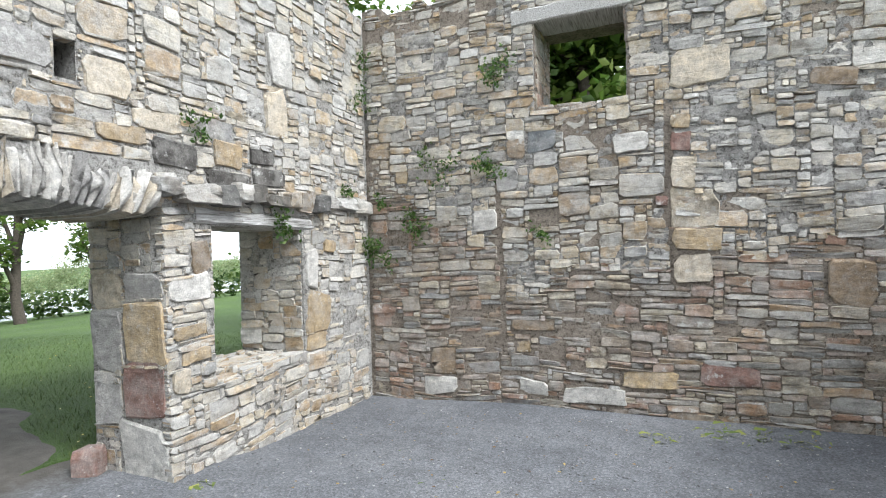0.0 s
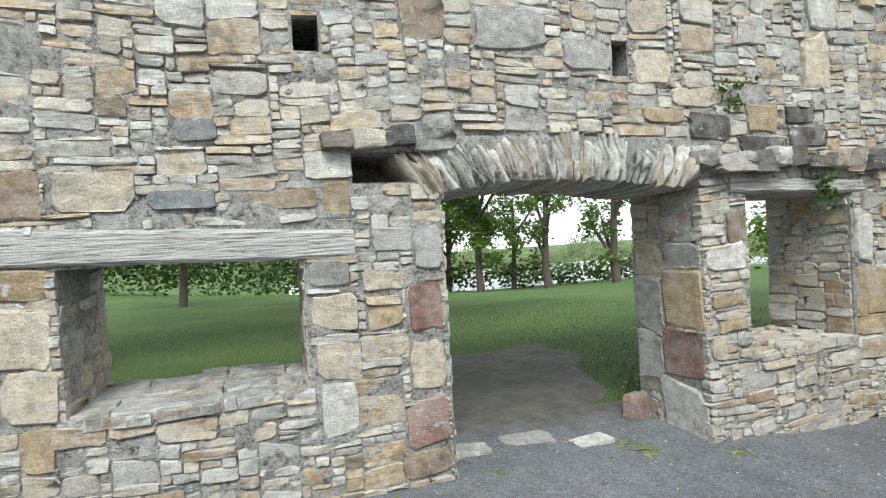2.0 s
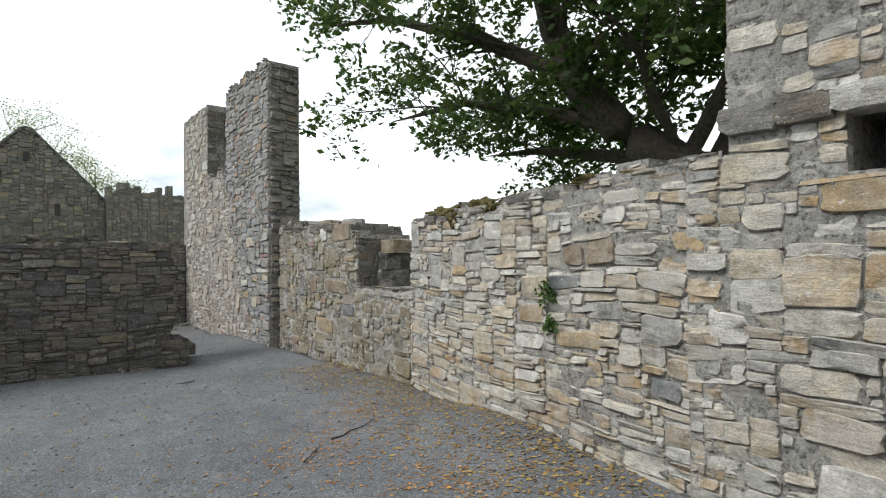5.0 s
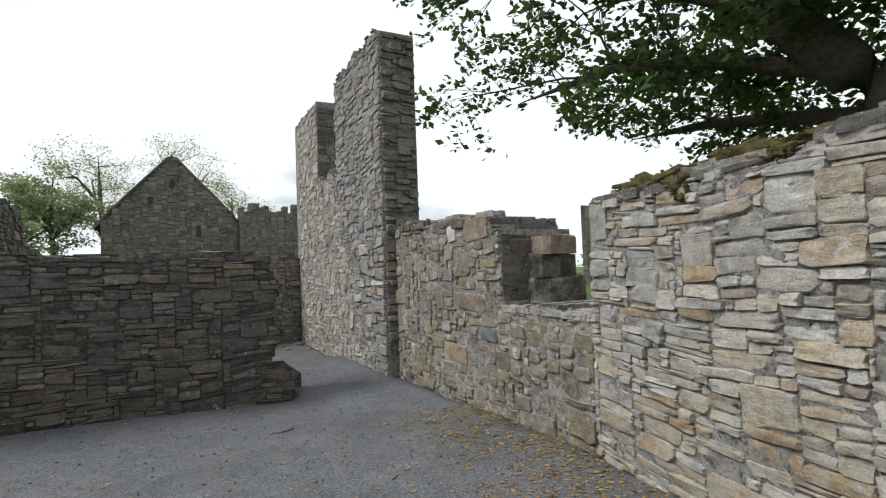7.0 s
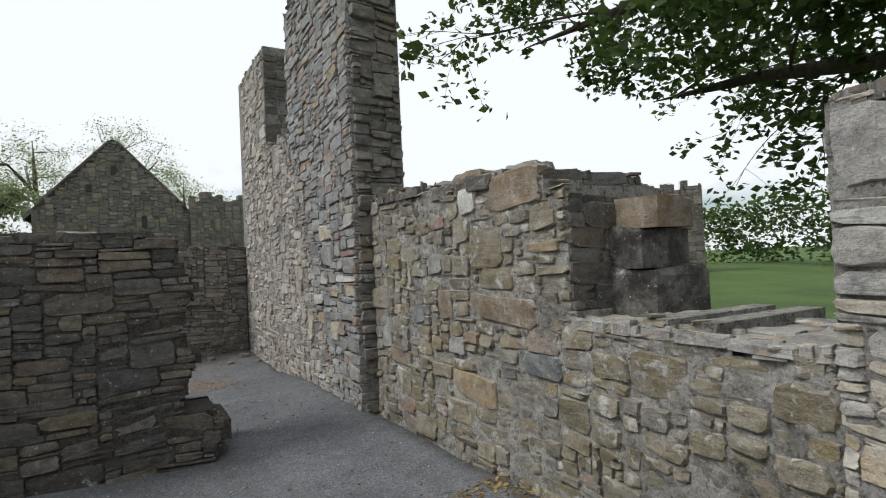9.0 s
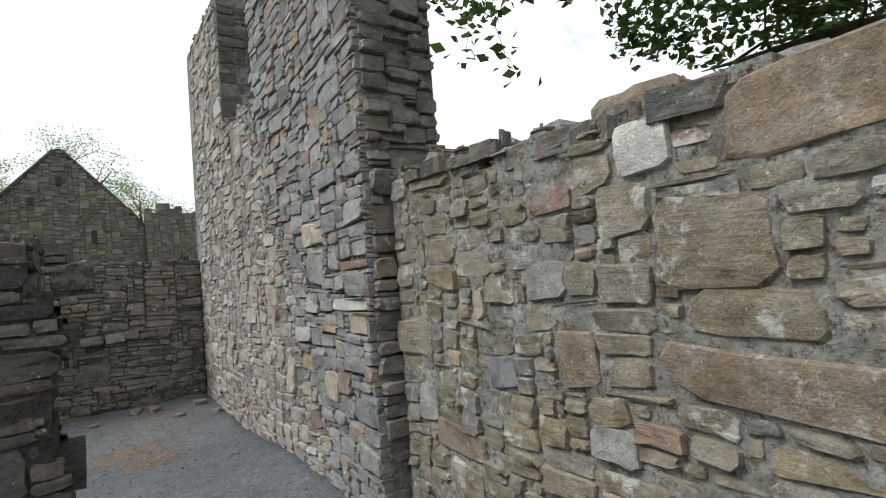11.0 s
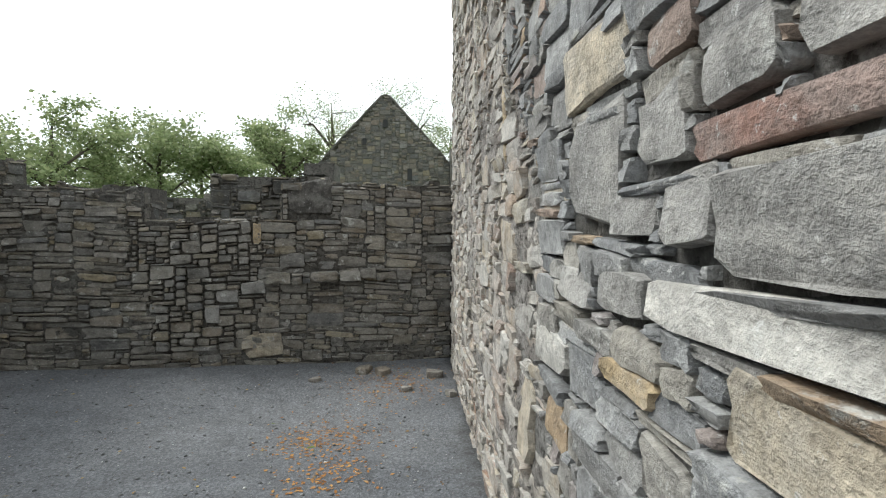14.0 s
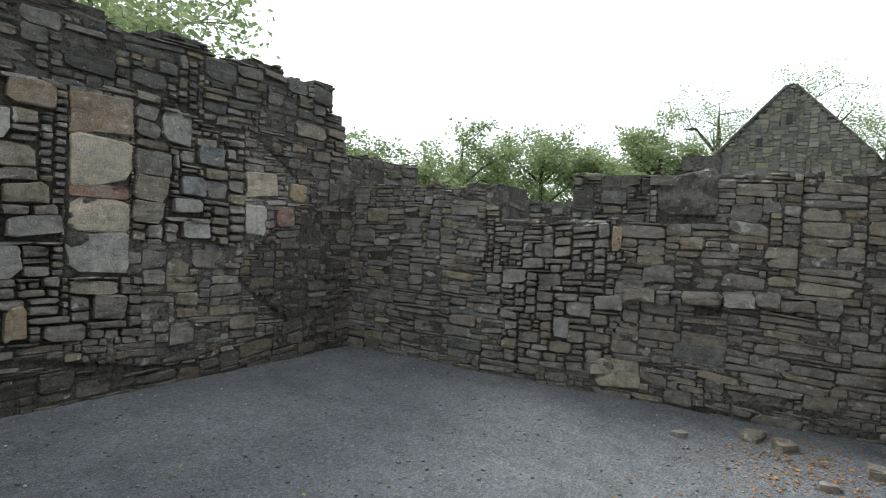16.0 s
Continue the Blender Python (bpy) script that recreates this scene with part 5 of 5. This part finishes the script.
        boughs.append(([tuple(s), (s.x + 0.5 * r * math.cos(a), s.y + 0.5 * r * math.sin(a), s.z + 0.16 * h), (s.x + 0.8 * r * math.cos(a), s.y + 0.8 * r * math.sin(a), s.z + rng.uniform(0.1, 0.34) * h)], 0.012 * h, 0.005 * h, 4))
    return make_tree(name, boughs, (1, r * 0.55), per, r * 0.13, size, leaf, label, seed, 0.0)


def polar(cx, cy, az, d):
    return cx + d * math.cos(radians(az)), cy + d * math.sin(radians(az))


# trees close behind the north wall, seen through the high window
small_tree("maple_tree", -0.2, 11.8, -0.2, 7.6, 2.6, LEAF, 60, 0.11, "bright green leafy maple behind the high window", 21, base=0.15)
small_tree("maple_tree", -3.4, 12.5, -0.2, 7.6, 2.6, LEAF, 50, 0.11, "bright green leafy maple behind the wall corner", 22, base=0.2)
# the riverside trees seen through the doorway
for k, (az, d, h, r, lf, per) in enumerate([(157.5, 38, 12, 3.0, LEAF, 16), (150.3, 41, 13, 2.0, LEAF, 4), (143.5, 40, 13, 2.2, LEAF, 5), (165, 42, 11, 3.2, LEAF, 7), (138, 44, 12, 2.6, LEAF, 5), (154, 46, 10, 2.6, LEAF, 5), (161, 46, 11, 3.6, LEAF, 10)]):
    x, y = polar(1.0, 1.8, az, d)
    small_tree("riverside_tree", x, y, float(lawn_z(np.array(x), np.array(y))), h, r, lf, per, 0.17, "ivy-clad riverside tree at the lawn's far edge", 30 + k, base=0.12)
# lawn trees seen through the wide window
for k, (az, d, h, r) in enumerate([(-173.4, 30, 8, 3.4), (174, 24, 8.5, 4.0)]):
    x, y = polar(0.92, 1.35, az, d)
    small_tree("lawn_tree", x, y, float(lawn_z(np.array(x), np.array(y))), h, r, LEAF, 40, 0.14, "broad-leaved tree standing on the lawn", 40 + k, base=0.3)
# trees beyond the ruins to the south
for k, (az, d, h, r, lf, per) in enumerate([(-47, 42, 7.5, 4.0, LEAF_HAZE, 15), (-57, 40, 8.0, 3.6, LEAF_HAZE, 15), (-51.5, 46, 6.5, 4.4, LEAF_HAZE, 15), (-65.5, 44, 7.8, 4.2, LEAF_HAZE, 16), (-71, 42, 6.0, 3.2, LEAF_HAZE, 15), (-77, 48, 9.6, 3.6, LEAF_HAZE, 16), (-61, 50, 6.0, 4.0, LEAF_HAZE, 15),
                                            (-82, 64, 16.5, 5.5, LEAF_HAZE, 10), (-88, 66, 17.5, 6.0, LEAF_HAZE, 10), (-94, 64, 13.0, 5.0, LEAF_HAZE, 9), (-27, 26, 12.0, 5.5, LEAF_HAZE, 20), (-21, 27, 11.5, 5.0, LEAF_HAZE, 18), (-75, 55, 8.0, 4.5, LEAF_HAZE, 15), (-69, 58, 8.5, 4.5, LEAF_HAZE, 15), (-42, 44, 7, 4, LEAF_HAZE, 15), (-36, 40, 8, 4, LEAF_HAZE, 15)]):
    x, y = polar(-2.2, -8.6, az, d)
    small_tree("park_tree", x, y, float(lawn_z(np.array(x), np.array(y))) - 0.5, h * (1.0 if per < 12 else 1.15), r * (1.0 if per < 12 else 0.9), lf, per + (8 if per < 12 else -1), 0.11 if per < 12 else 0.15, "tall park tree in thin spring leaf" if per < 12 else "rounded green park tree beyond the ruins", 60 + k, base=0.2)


def hedge(name, pts, h, depth, seed, leaf, label):
    """A far belt of undergrowth: leaf clumps over uneven mounds along a line."""
    rng = random.Random(seed)
    tips = []
    for a, b in zip(pts, pts[1:]):
        a, b = Vector((*a, 0)), Vector((*b, 0))
        n = int((b - a).length / 0.5)
        for k in range(n):
            p = a.lerp(b, k / n)
            top = h * (0.72 + 0.35 * noise.noise((p.x * 0.13, p.y * 0.13, seed)) + 0.12 * noise.noise((p.x * 0.6, p.y * 0.6, seed)))
            z0 = float(lawn_z(np.array(p.x), np.array(p.y)))
            for _ in range(int(8 * h / 3)):
                tips.append(Vector((p.x + rng.uniform(-depth, depth), p.y + rng.uniform(-depth, depth), z0 + top * rng.random() ** 0.7)))
    ob = new(name, leaf_cloud(name, tips, 8, 0.45, 0.22, leaf, seed, 0.8))
    return tagged(ob, label, "undergrowth", kind="stuff")


hedge("undergrowth", [(-46, -34), (-48, -16), (-47, 0), (-45, 12)], 6.5, 1.5, 3, LEAF_DARK, "dark belt of woodland undergrowth beyond the lawn")
hedge("undergrowth", [(-44, 10), (-42, 20), (-38, 27), (-30, 36)], 2.4, 1.0, 4, LEAF_DARK, "low hedge along the lawn's river edge")
hedge("undergrowth", [(-46, -34), (-36, -52), (-20, -70), (4, -78), (30, -70), (50, -44), (54, -20)], 1.6, 2.0, 5, LEAF_HAZE, "far belt of green woodland")
hedge("undergrowth", [(-30, 38), (-10, 44), (14, 40), (40, 24)], 6.0, 1.5, 6, LEAF, "belt of green woodland to the north")
hedge("undergrowth", [(-122, 0), (-118, 40), (-104, 80), (-80, 112)], 11.0, 2.0, 8, LEAF_HAZE, "wooded far bank of the river")
WATER = plain("river_water", [(0.3, (0.40, 0.44, 0.48)), (0.7, (0.55, 0.58, 0.60))], 0.4, 0.12, 0.02)
riv = new("water", mesh_of("water", [(-150, -10, -8.6), (-58, -10, -8.6), (-40, 130, -8.6), (-150, 130, -8.6)], [(0, 1, 2, 3)], WATER))
tagged(riv, "pale river water beyond the trees", "river", kind="structure")

# ---- far ruins ----
FARSTONE = mortar_material("far_masonry", (0.10, 0.092, 0.082), (0.20, 0.19, 0.17))
ROOF = plain("stone_roof", [(0.3, (0.09, 0.085, 0.08)), (0.7, (0.19, 0.18, 0.165))], 3, 0.95, 0.04)


def gable_house():
    h = tagged(new("gable_ruin"), "roofless stone house with a steep pointed gable", "house")
    h.location = (-0.25, -50.0, 0)
    bm = bmesh.new()
    prof = [(-5.0, -1.0), (5.0, -1.0), (5.0, 6.2), (4.6, 6.9), (0.35, 11.5), (-0.35, 11.5), (-4.6, 6.9), (-5.0, 6.2)]
    a = [bm.verts.new((x, 0, z)) for x, z in prof]
    b = [bm.verts.new((x, -1.0, z)) for x, z in prof]
    bm.faces.new(list(reversed(a)))
    bm.faces.new(b)
    for k in range(len(prof)):
        j = (k + 1) % len(prof)
        bm.faces.new((a[k], a[j], b[j], b[k]))
    bmesh.ops.recalc_face_normals(bm, faces=bm.faces)
    part("gable_wall", bm, FARSTONE, h)
    for sgn in (-1, 1):
        bm = bmesh.new()
        bmesh.ops.create_cube(bm, size=1, matrix=Matrix.Translation((sgn * 4.6, -8, 2.8)) @ Matrix.Diagonal((0.8, 14, 7.6, 1)))
        part("side_wall", bm, FARSTONE, h)
        bm = bmesh.new()
        v = [(sgn * 0.1, -0.3, 11.35), (sgn * 5.5, -0.3, 5.95), (sgn * 5.5, -15, 5.95), (sgn * 0.1, -15, 11.35)]
        top = [bm.verts.new(p) for p in v]
        low = [bm.verts.new((p[0], p[1], p[2] - 0.35)) for p in v]
        bm.faces.new(top)
        bm.faces.new(list(reversed(low)))
        for k in range(4):
            bm.faces.new((top[k], low[k], low[(k + 1) % 4], top[(k + 1) % 4]))
        bmesh.ops.recalc_face_normals(bm, faces=bm.faces)
        part("roof", bm, ROOF, h)
    gm = face_at(0.0, 0.0, -1.0, 0.0)
    lay(h, gm, -5.0, 5.0, -0.5, 11.6, lambda u, v: (np.abs(u) < 5.03) & (np.abs(u) < (11.75 - v) * 0.925), "large", "dark_rubble", seed=201, gap=0.03, proud=(0.02, 0.1))
    # slits are solid blocks on the face, their inner shade put into near-black colour
    for x, z, w, hh in ((0.0, 9.3, 0.35, 0.6), (1.6, 7.9, 0.3, 0.5), (-1.9, 5.4, 0.35, 0.9)):
        bm = bmesh.new()
        bmesh.ops.create_cube(bm, size=1, matrix=Matrix.Translation((x, 0.06, z)) @ Matrix.Diagonal((w, 0.12, hh, 1)))
        part("slit_window", bm, plain("slit_shade", [(0, (0.02, 0.02, 0.02)), (1, (0.04, 0.04, 0.04))], 3), h)


gable_house()


def far_wall(name, x, y, ux, uy, length, top, thick, label, seed, course="large"):
    m = face_at(x, y, ux, uy)
    rng = random.Random(seed)
    prof = [top + rng.uniform(-0.22, 0.22) * top * 0.3 for _ in range(int(length / 0.4) + 3)]

    def solid(u, v):
        idx = np.clip((np.asarray(u) / 0.4).astype(int), 0, len(prof) - 1)
        return v < np.array(prof)[idx]

    ob = core(name, m, steps(0, length, 0.4), steps(-1.5, top * 1.2, 0.2), [(0, thick, solid)], FARSTONE, label)
    lay(ob, m, 0, length, -0.6, top * 1.15, solid, course, "dark_rubble", seed=seed, gap=0.03, proud=(0.01, 0.08))
    return ob


far_wall("ruin_wall_1", -5.3, -49.4, -1.0, -0.05, 13.0, 7.3, 0.9, "far broken wall of a roofless ruin", 101)
far_wall("ruin_wall_2", 2.6, -20.0, -1.0, 0.0, 2.3, 2.05, 0.7, "broken stub of wall beyond the end wall", 102, "rough")
far_wall("ruin_wall_3", 4.6, -17.0, -1.0, -0.3, 3.6, 1.9, 0.7, "low broken wall beyond the end wall", 103, "rough")
far_wall("ruin_wall_4", -27.9, -32.8, -0.62, 0.79, 2.7, 5.6, 1.0, "far ragged pier of a ruin across the lawn", 104)
far_wall("ruin_wall_6", -30.8, -29.1, -0.62, 0.79, 5.0, 5.7, 1.0, "far tall wall of a ruin across the lawn", 106)
hedge("undergrowth", [(-30.2, -33.6), (-31.6, -31.6)], 3.6, 0.8, 12, LEAF, "green bush between the far ruins")
far_wall("ruin_wall_5", 0.4, -15.4, -1.0, 0.0, 1.7, 2.05, 0.6, "ragged stub of wall behind the end wall", 105, "rough")


def remnant():
    """Dark stepped blocks left standing at the back of the embrasure."""
    r = tagged(new("embrasure_remnant"), "dark stepped blocks remaining inside the broken embrasure", "masonry")
    r.location = (-3.42, -5.30, 1.06)
    rng = random.Random(8)
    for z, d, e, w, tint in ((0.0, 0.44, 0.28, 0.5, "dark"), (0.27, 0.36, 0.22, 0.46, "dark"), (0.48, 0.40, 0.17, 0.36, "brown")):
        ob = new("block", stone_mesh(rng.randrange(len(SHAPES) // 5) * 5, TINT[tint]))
        ob.parent = r
        ob.matrix_basis = Matrix.Translation((0, -0.2 + d / 2, z - 0.01)) @ Matrix.Rotation(radians(rng.uniform(-5, 5)), 4, "Z") @ Matrix.Diagonal((w, d, e + 0.02, 1))


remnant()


# ---- small growth and litter ----
def scatter_mesh(name, items, material, label, category, blade=False):
    """Small flat pieces: (x, y, z, size, turn, tilt)."""
    v, f = [], []
    for x, y, z, s, a, e in items:
        c, d = math.cos(a), math.sin(a)
        b = len(v)
        if blade:
            w = s * 0.07
            v += [(x - d * w, y + c * w, z), (x + d * w, y - c * w, z), (x + c * s * e, y + d * s * e, z + s)]
            f.append((b, b + 1, b + 2))
        else:
            up = s * 0.35 * e
            v += [(x - c * s, y - d * s, z), (x - d * s * 0.55, y + c * s * 0.55, z + up), (x + c * s, y + d * s, z + up * 0.6), (x + d * s * 0.55, y - c * s * 0.55, z + up * 0.2)]
            f += [(b, b + 1, b + 2), (b, b + 2, b + 3)]
    ob = new(name, big_mesh(name, np.array(v), np.array(f), material))
    return tagged(ob, label, category, kind="stuff")


g = random.Random(77)


def strewn(n, x0, x1, y0, y1, size, keep):
    out = []
    while len(out) < n:
        x, y = g.uniform(x0, x1), g.uniform(y0, y1)
        if g.random() < keep(x, y):
            out.append((x, y, floor_full(x, y) + 0.004, size * g.uniform(0.5, 1.3), g.uniform(0, 6.28), g.uniform(0.1, 1.2)))
    return out


def wall_x(y):
    return -2.3 if y > -0.6 else (-2.3 + 0.158 * (y + 0.6) if y > -4.1 else -2.88)


litter = strewn(6500, -2.9, 1.5, -6.0, 1.5, 0.019, lambda x, y: max(0.03, 1.0 - (x - wall_x(y)) / 1.1) * (0.5 + 0.5 * noise.noise((x * 2, y * 2, 4))) * (0.25 if y > -0.2 else 1.0))
scatter_mesh("leaf_litter", litter, LITTER, "dry brown leaves drifted along the wall's foot", "leaf litter")
few = strewn(1300, -2.6, 3.2, -13.2, 7.2, 0.016, lambda x, y: 0.3 + 0.7 * max(0, noise.noise((x, y, 6))))
scatter_mesh("leaf_litter", few, LITTER, "scattered dry leaves on the gravel", "leaf litter")
rusty = [p for cx, cy, r, n in ((-1.75, -11.7, 0.36, 380), (-1.85, -11.0, 0.28, 190), (-1.6, -1.9, 0.5, 420), (-1.3, -2.8, 0.5, 380), (-2.0, -3.6, 0.4, 260), (-2.2, -12.9, 0.5, 500))
         for p in [(cx + g.gauss(0, r * 0.6), cy + g.gauss(0, r * 0.6), 0, 0.015 * g.uniform(0.5, 1.3), g.uniform(0, 6.28), g.uniform(0.1, 1.0)) for _ in range(n)]]
scatter_mesh("leaf_litter", [(x, y, floor_full(x, y) + 0.004, s, a, e) for x, y, _, s, a, e in rusty], ORANGE, "patch of rust-coloured pine litter on the gravel", "leaf litter")


def pebbles(name, n, x0, x1, y0, y1, seed, keep):
    r = random.Random(seed)
    vv, ff, base = [], [], 0
    oct_v = np.array([(1, 0, 0), (0, 1, 0), (-1, 0, 0), (0, -1, 0), (0, 0, 1), (0, 0, -0.6)], float)
    oct_f = np.array([(0, 1, 4), (1, 2, 4), (2, 3, 4), (3, 0, 4), (1, 0, 5), (2, 1, 5), (3, 2, 5), (0, 3, 5)])
    done = 0
    while done < n:
        x, y = r.uniform(x0, x1), r.uniform(y0, y1)
        if r.random() > keep(x, y):
            continue
        s = 0.005 + 0.010 * r.random() ** 5
        a = r.uniform(0, 6.28)
        rot = np.array(((math.cos(a), -math.sin(a), 0), (math.sin(a), math.cos(a), 0), (0, 0, 1)))
        vv.append((oct_v * np.array((s * r.uniform(0.8, 1.5), s, s * 0.7))) @ rot.T + np.array((x, y, floor_full(x, y) + s * 0.25)))
        ff.append(oct_f + base)
        base += 6
        done += 1
    ob = new(name, big_mesh(name, np.concatenate(vv), np.concatenate(ff), PEBBLE))
    return tagged(ob, "loose grey gravel stones on the floor", "gravel", kind="stuff")


pebbles("gravel_stones", 16000, -2.7, 2.6, -13.3, 7.3, 5, lambda x, y: 1.0 if (y > 3 or y < -8) else 0.7)


def tuft(x, y, n, r, h, seed, z=None):
    q = random.Random(seed)
    out = []
    for _ in range(n):
        a, d = q.uniform(0, 6.28), r * q.random() ** 0.7
        px, py = x + d * math.cos(a), y + d * math.sin(a)
        out.append((px, py, (floor_full(px, py) if z is None else z) - 0.01, h * q.uniform(0.5, 1.2), q.uniform(0, 6.28), q.uniform(0.1, 0.9)))
    return out


for k, (x, y, n, r, h) in enumerate([(-2.35, 4.15, 120, 0.16, 0.07), (-1.95, 4.75, 60, 0.1, 0.06), (-2.2, 2.95, 60, 0.12, 0.05), (-0.4, 5.4, 70, 0.14, 0.035), (0.2, 5.1, 60, 0.12, 0.035), (0.5, 4.6, 70, 0.15, 0.03), (1.0, 6.9, 90, 0.2, 0.06), (1.6, 7.2, 110, 0.3, 0.07), (2.1, 7.2, 100, 0.3, 0.07),
                                     (-0.9, 5.9, 50, 0.12, 0.03), (-2.05, 1.4, 50, 0.12, 0.05), (-2.05, 2.3, 60, 0.16, 0.06), (-1.7, -11.5, 30, 0.06, 0.05), (-1.3, -12.0, 20, 0.05, 0.04), (-2.2, -13.2, 50, 0.2, 0.05), (-2.6, -9.3, 60, 0.18, 0.05), (-2.66, -8.4, 50, 0.14, 0.05)]):
    scatter_mesh("grass_tuft", tuft(x, y, n, r, h, 200 + k), TUFT, "small green grass tuft in the gravel", "grass")

# lawn blades near the doorway and the wide window
lawn = []
while len(lawn) < 60000:
    x, y = -3.3 - 13 * g.random() ** 1.6, g.uniform(-4, 11)
    z = ground_sheet_z(x, y)
    if 1.6 < y < 7.0 and x > -7.6 and floor_full(x, y) > z - 0.01:
        continue
    lawn.append((x, y, z - 0.01, g.uniform(0.025, 0.07), g.uniform(0, 6.28), g.uniform(0.2, 1.0)))
scatter_mesh("grass", lawn, BLADE, "rough lawn grass outside the wall", "grass", True)
flowers = [(x, y, z + 0.05, 0.018, a, 0.3) for x, y, z, _, a, e in lawn[:420]]
scatter_mesh("dandelion_flowers", flowers, plain("yellow_petal", [(0, (0.6, 0.45, 0.03)), (1, (0.75, 0.7, 0.3))], 1, 0.8, 0, True), "small yellow flowers in the lawn", "flowers")


def wall_plant(m, u, v, r, n, seed, label, out=0.05, size=0.022):
    """A leafy weed rooted in a joint of a wall."""
    q = random.Random(seed)
    root = tagged(new("wall_plant"), label, "plant")
    root.matrix_basis = m @ Matrix.Translation((u, v, 0))
    tips = []
    verts, faces = [], []
    for _ in range(max(4, n // 30)):
        e = Vector((q.uniform(-1, 1) * r, q.uniform(-1.1, 0.8) * r, out + q.random() * r * 0.6))
        tube(verts, faces, [Vector((0, 0, -0.03)), e * 0.5 + Vector((0, 0.02, 0.02)), e], [0.004, 0.003, 0.002], 4)
        tips += [e, e * 0.7, e * 0.45]
    st = new("stem", mesh_of("stem", verts, faces, WEED))
    st.parent = root
    lv = new("leaves", leaf_cloud("leaves", tips, max(3, n // len(tips)), r * 0.28, size, WEED, seed, 1.0))
    lv.parent = root


P2, P1 = M2, M1
for k, (m, u, v, r, n) in enumerate([(P1, 5.95, 1.72, 0.16, 150), (P2, -2.0, 1.42, 0.20, 260), (P2, -1.5, 1.72, 0.17, 200), (P2, -1.2, 2.25, 0.20, 130), (P2, -0.62, 2.35, 0.17, 200), (P2, -0.5, 3.35, 0.20, 220), (P2, -0.05, 1.55, 0.12, 80), (P1, 7.0, 2.1, 0.11, 80), (P1, 5.0, 2.42, 0.13, 90), (P1, 7.3, 3.2, 0.16, 90), (P1, 7.35, 3.6, 0.16, 80), (P2, -1.35, 2.5, 0.13, 60), (P2, -1.95, 2.0, 0.12, 60),
                                     (M3, 2.28, 1.22, 0.085, 110), (M3, 2.32, 1.02, 0.08, 60)]):
    wall_plant(m, u, v, r, n, 300 + k, "green leafy weed rooted in the wall's joints")


def moss_patch(m, u, v, d, w, h, seed):
    """A cushion of moss over a stone."""
    q = random.Random(seed)
    bm = bmesh.new()
    bmesh.ops.create_icosphere(bm, subdivisions=4, radius=1)
    for vt in bm.verts:
        k = 0.8 + 0.8 * noise.noise(vt.co * 2.3 + Vector((seed, 0, 0))) + 0.55 * noise.noise(vt.co * 6) + 0.4 * noise.noise(vt.co * 13)
        vt.co = Vector((vt.co.x * w * k, vt.co.y * h * k, vt.co.z * 0.05 * k))
        vt.co = m @ (vt.co + Vector((u, v, d)))
    ob = part("moss", bm, MOSS, None, smooth=True)
    tagged(ob, "ochre and green moss cushion on the wall", "moss")


for k, (m, u, v, d, w, h) in enumerate([(M3, 0.5, 1.91, -0.12, 0.34, 0.07), (M3, 0.9, 1.84, -0.02, 0.16, 0.08), (M3, 1.2, 1.93, -0.1, 0.32, 0.06), (M3, 0.25, 1.90, -0.35, 0.25, 0.07), (M3, 0.8, 1.95, -0.4, 0.5, 0.06), (M3, 2.1, 1.97, -0.3, 0.45, 0.05), (M3, 1.5, 1.88, -0.02, 0.12, 0.05), (M3, 0.3, 1.83, -0.05, 0.1, 0.04), (M3, 2.6, 1.98, -0.06, 0.16, 0.04), (M3, 2.7, 1.72, -0.04, 0.1, 0.04), (M3, 1.7, 1.94, -0.15, 0.25, 0.05), (M4, -5.75, 1.88, -0.04, 0.09, 0.03), (M4, -6.2, 1.80, -0.05, 0.08, 0.05), (M4, -7.6, 2.0, -0.05, 0.08, 0.05),
                                        (M2, -1.98, 3.5, -0.04, 0.05, 0.25), (M8, 11.3, 2.54, -0.2, 0.3, 0.03), (M6, -1.2, 1.70, -0.15, 0.5, 0.03), (M6, 0.4, 1.70, -0.2, 0.5, 0.03), (M3, 0.75, 1.02, -0.04, 0.08, 0.03)]):
    moss_patch(m, u, v, d, w, h, 5 + k)


def twig(x, y, turn, ln, seed):
    q = random.Random(seed)
    verts, faces = [], []
    p = [Vector((x, y, 0))]
    for k in range(5):
        a = radians(turn) + q.uniform(-0.5, 0.5)
        p.append(p[-1] + Vector((math.cos(a), math.sin(a), 0)) * ln / 5)
    for w in p:
        w.z = floor_full(w.x, w.y) + 0.008 + q.uniform(0, 0.012)
    tube(verts, faces, p, [0.008, 0.007, 0.006, 0.005, 0.004, 0.003], 5)
    for k in (2, 3):
        e = p[k] + Vector((q.uniform(-.12, .12), q.uniform(-.12, .12), 0.01))
        tube(verts, faces, [p[k], e], [0.004, 0.002], 4)
    tagged(new("fallen_twig", mesh_of("fallen_twig", verts, faces, BARK)), "thin dark fallen twig lying on the gravel", "twig")


twig(-1.35, -3.0, -160, 0.5, 3)
twig(-1.0, -2.7, -120, 0.25, 4)
twig(-1.75, -1.0, -150, 0.2, 5)
twig(-1.2, -6.3, 20, 0.25, 6)
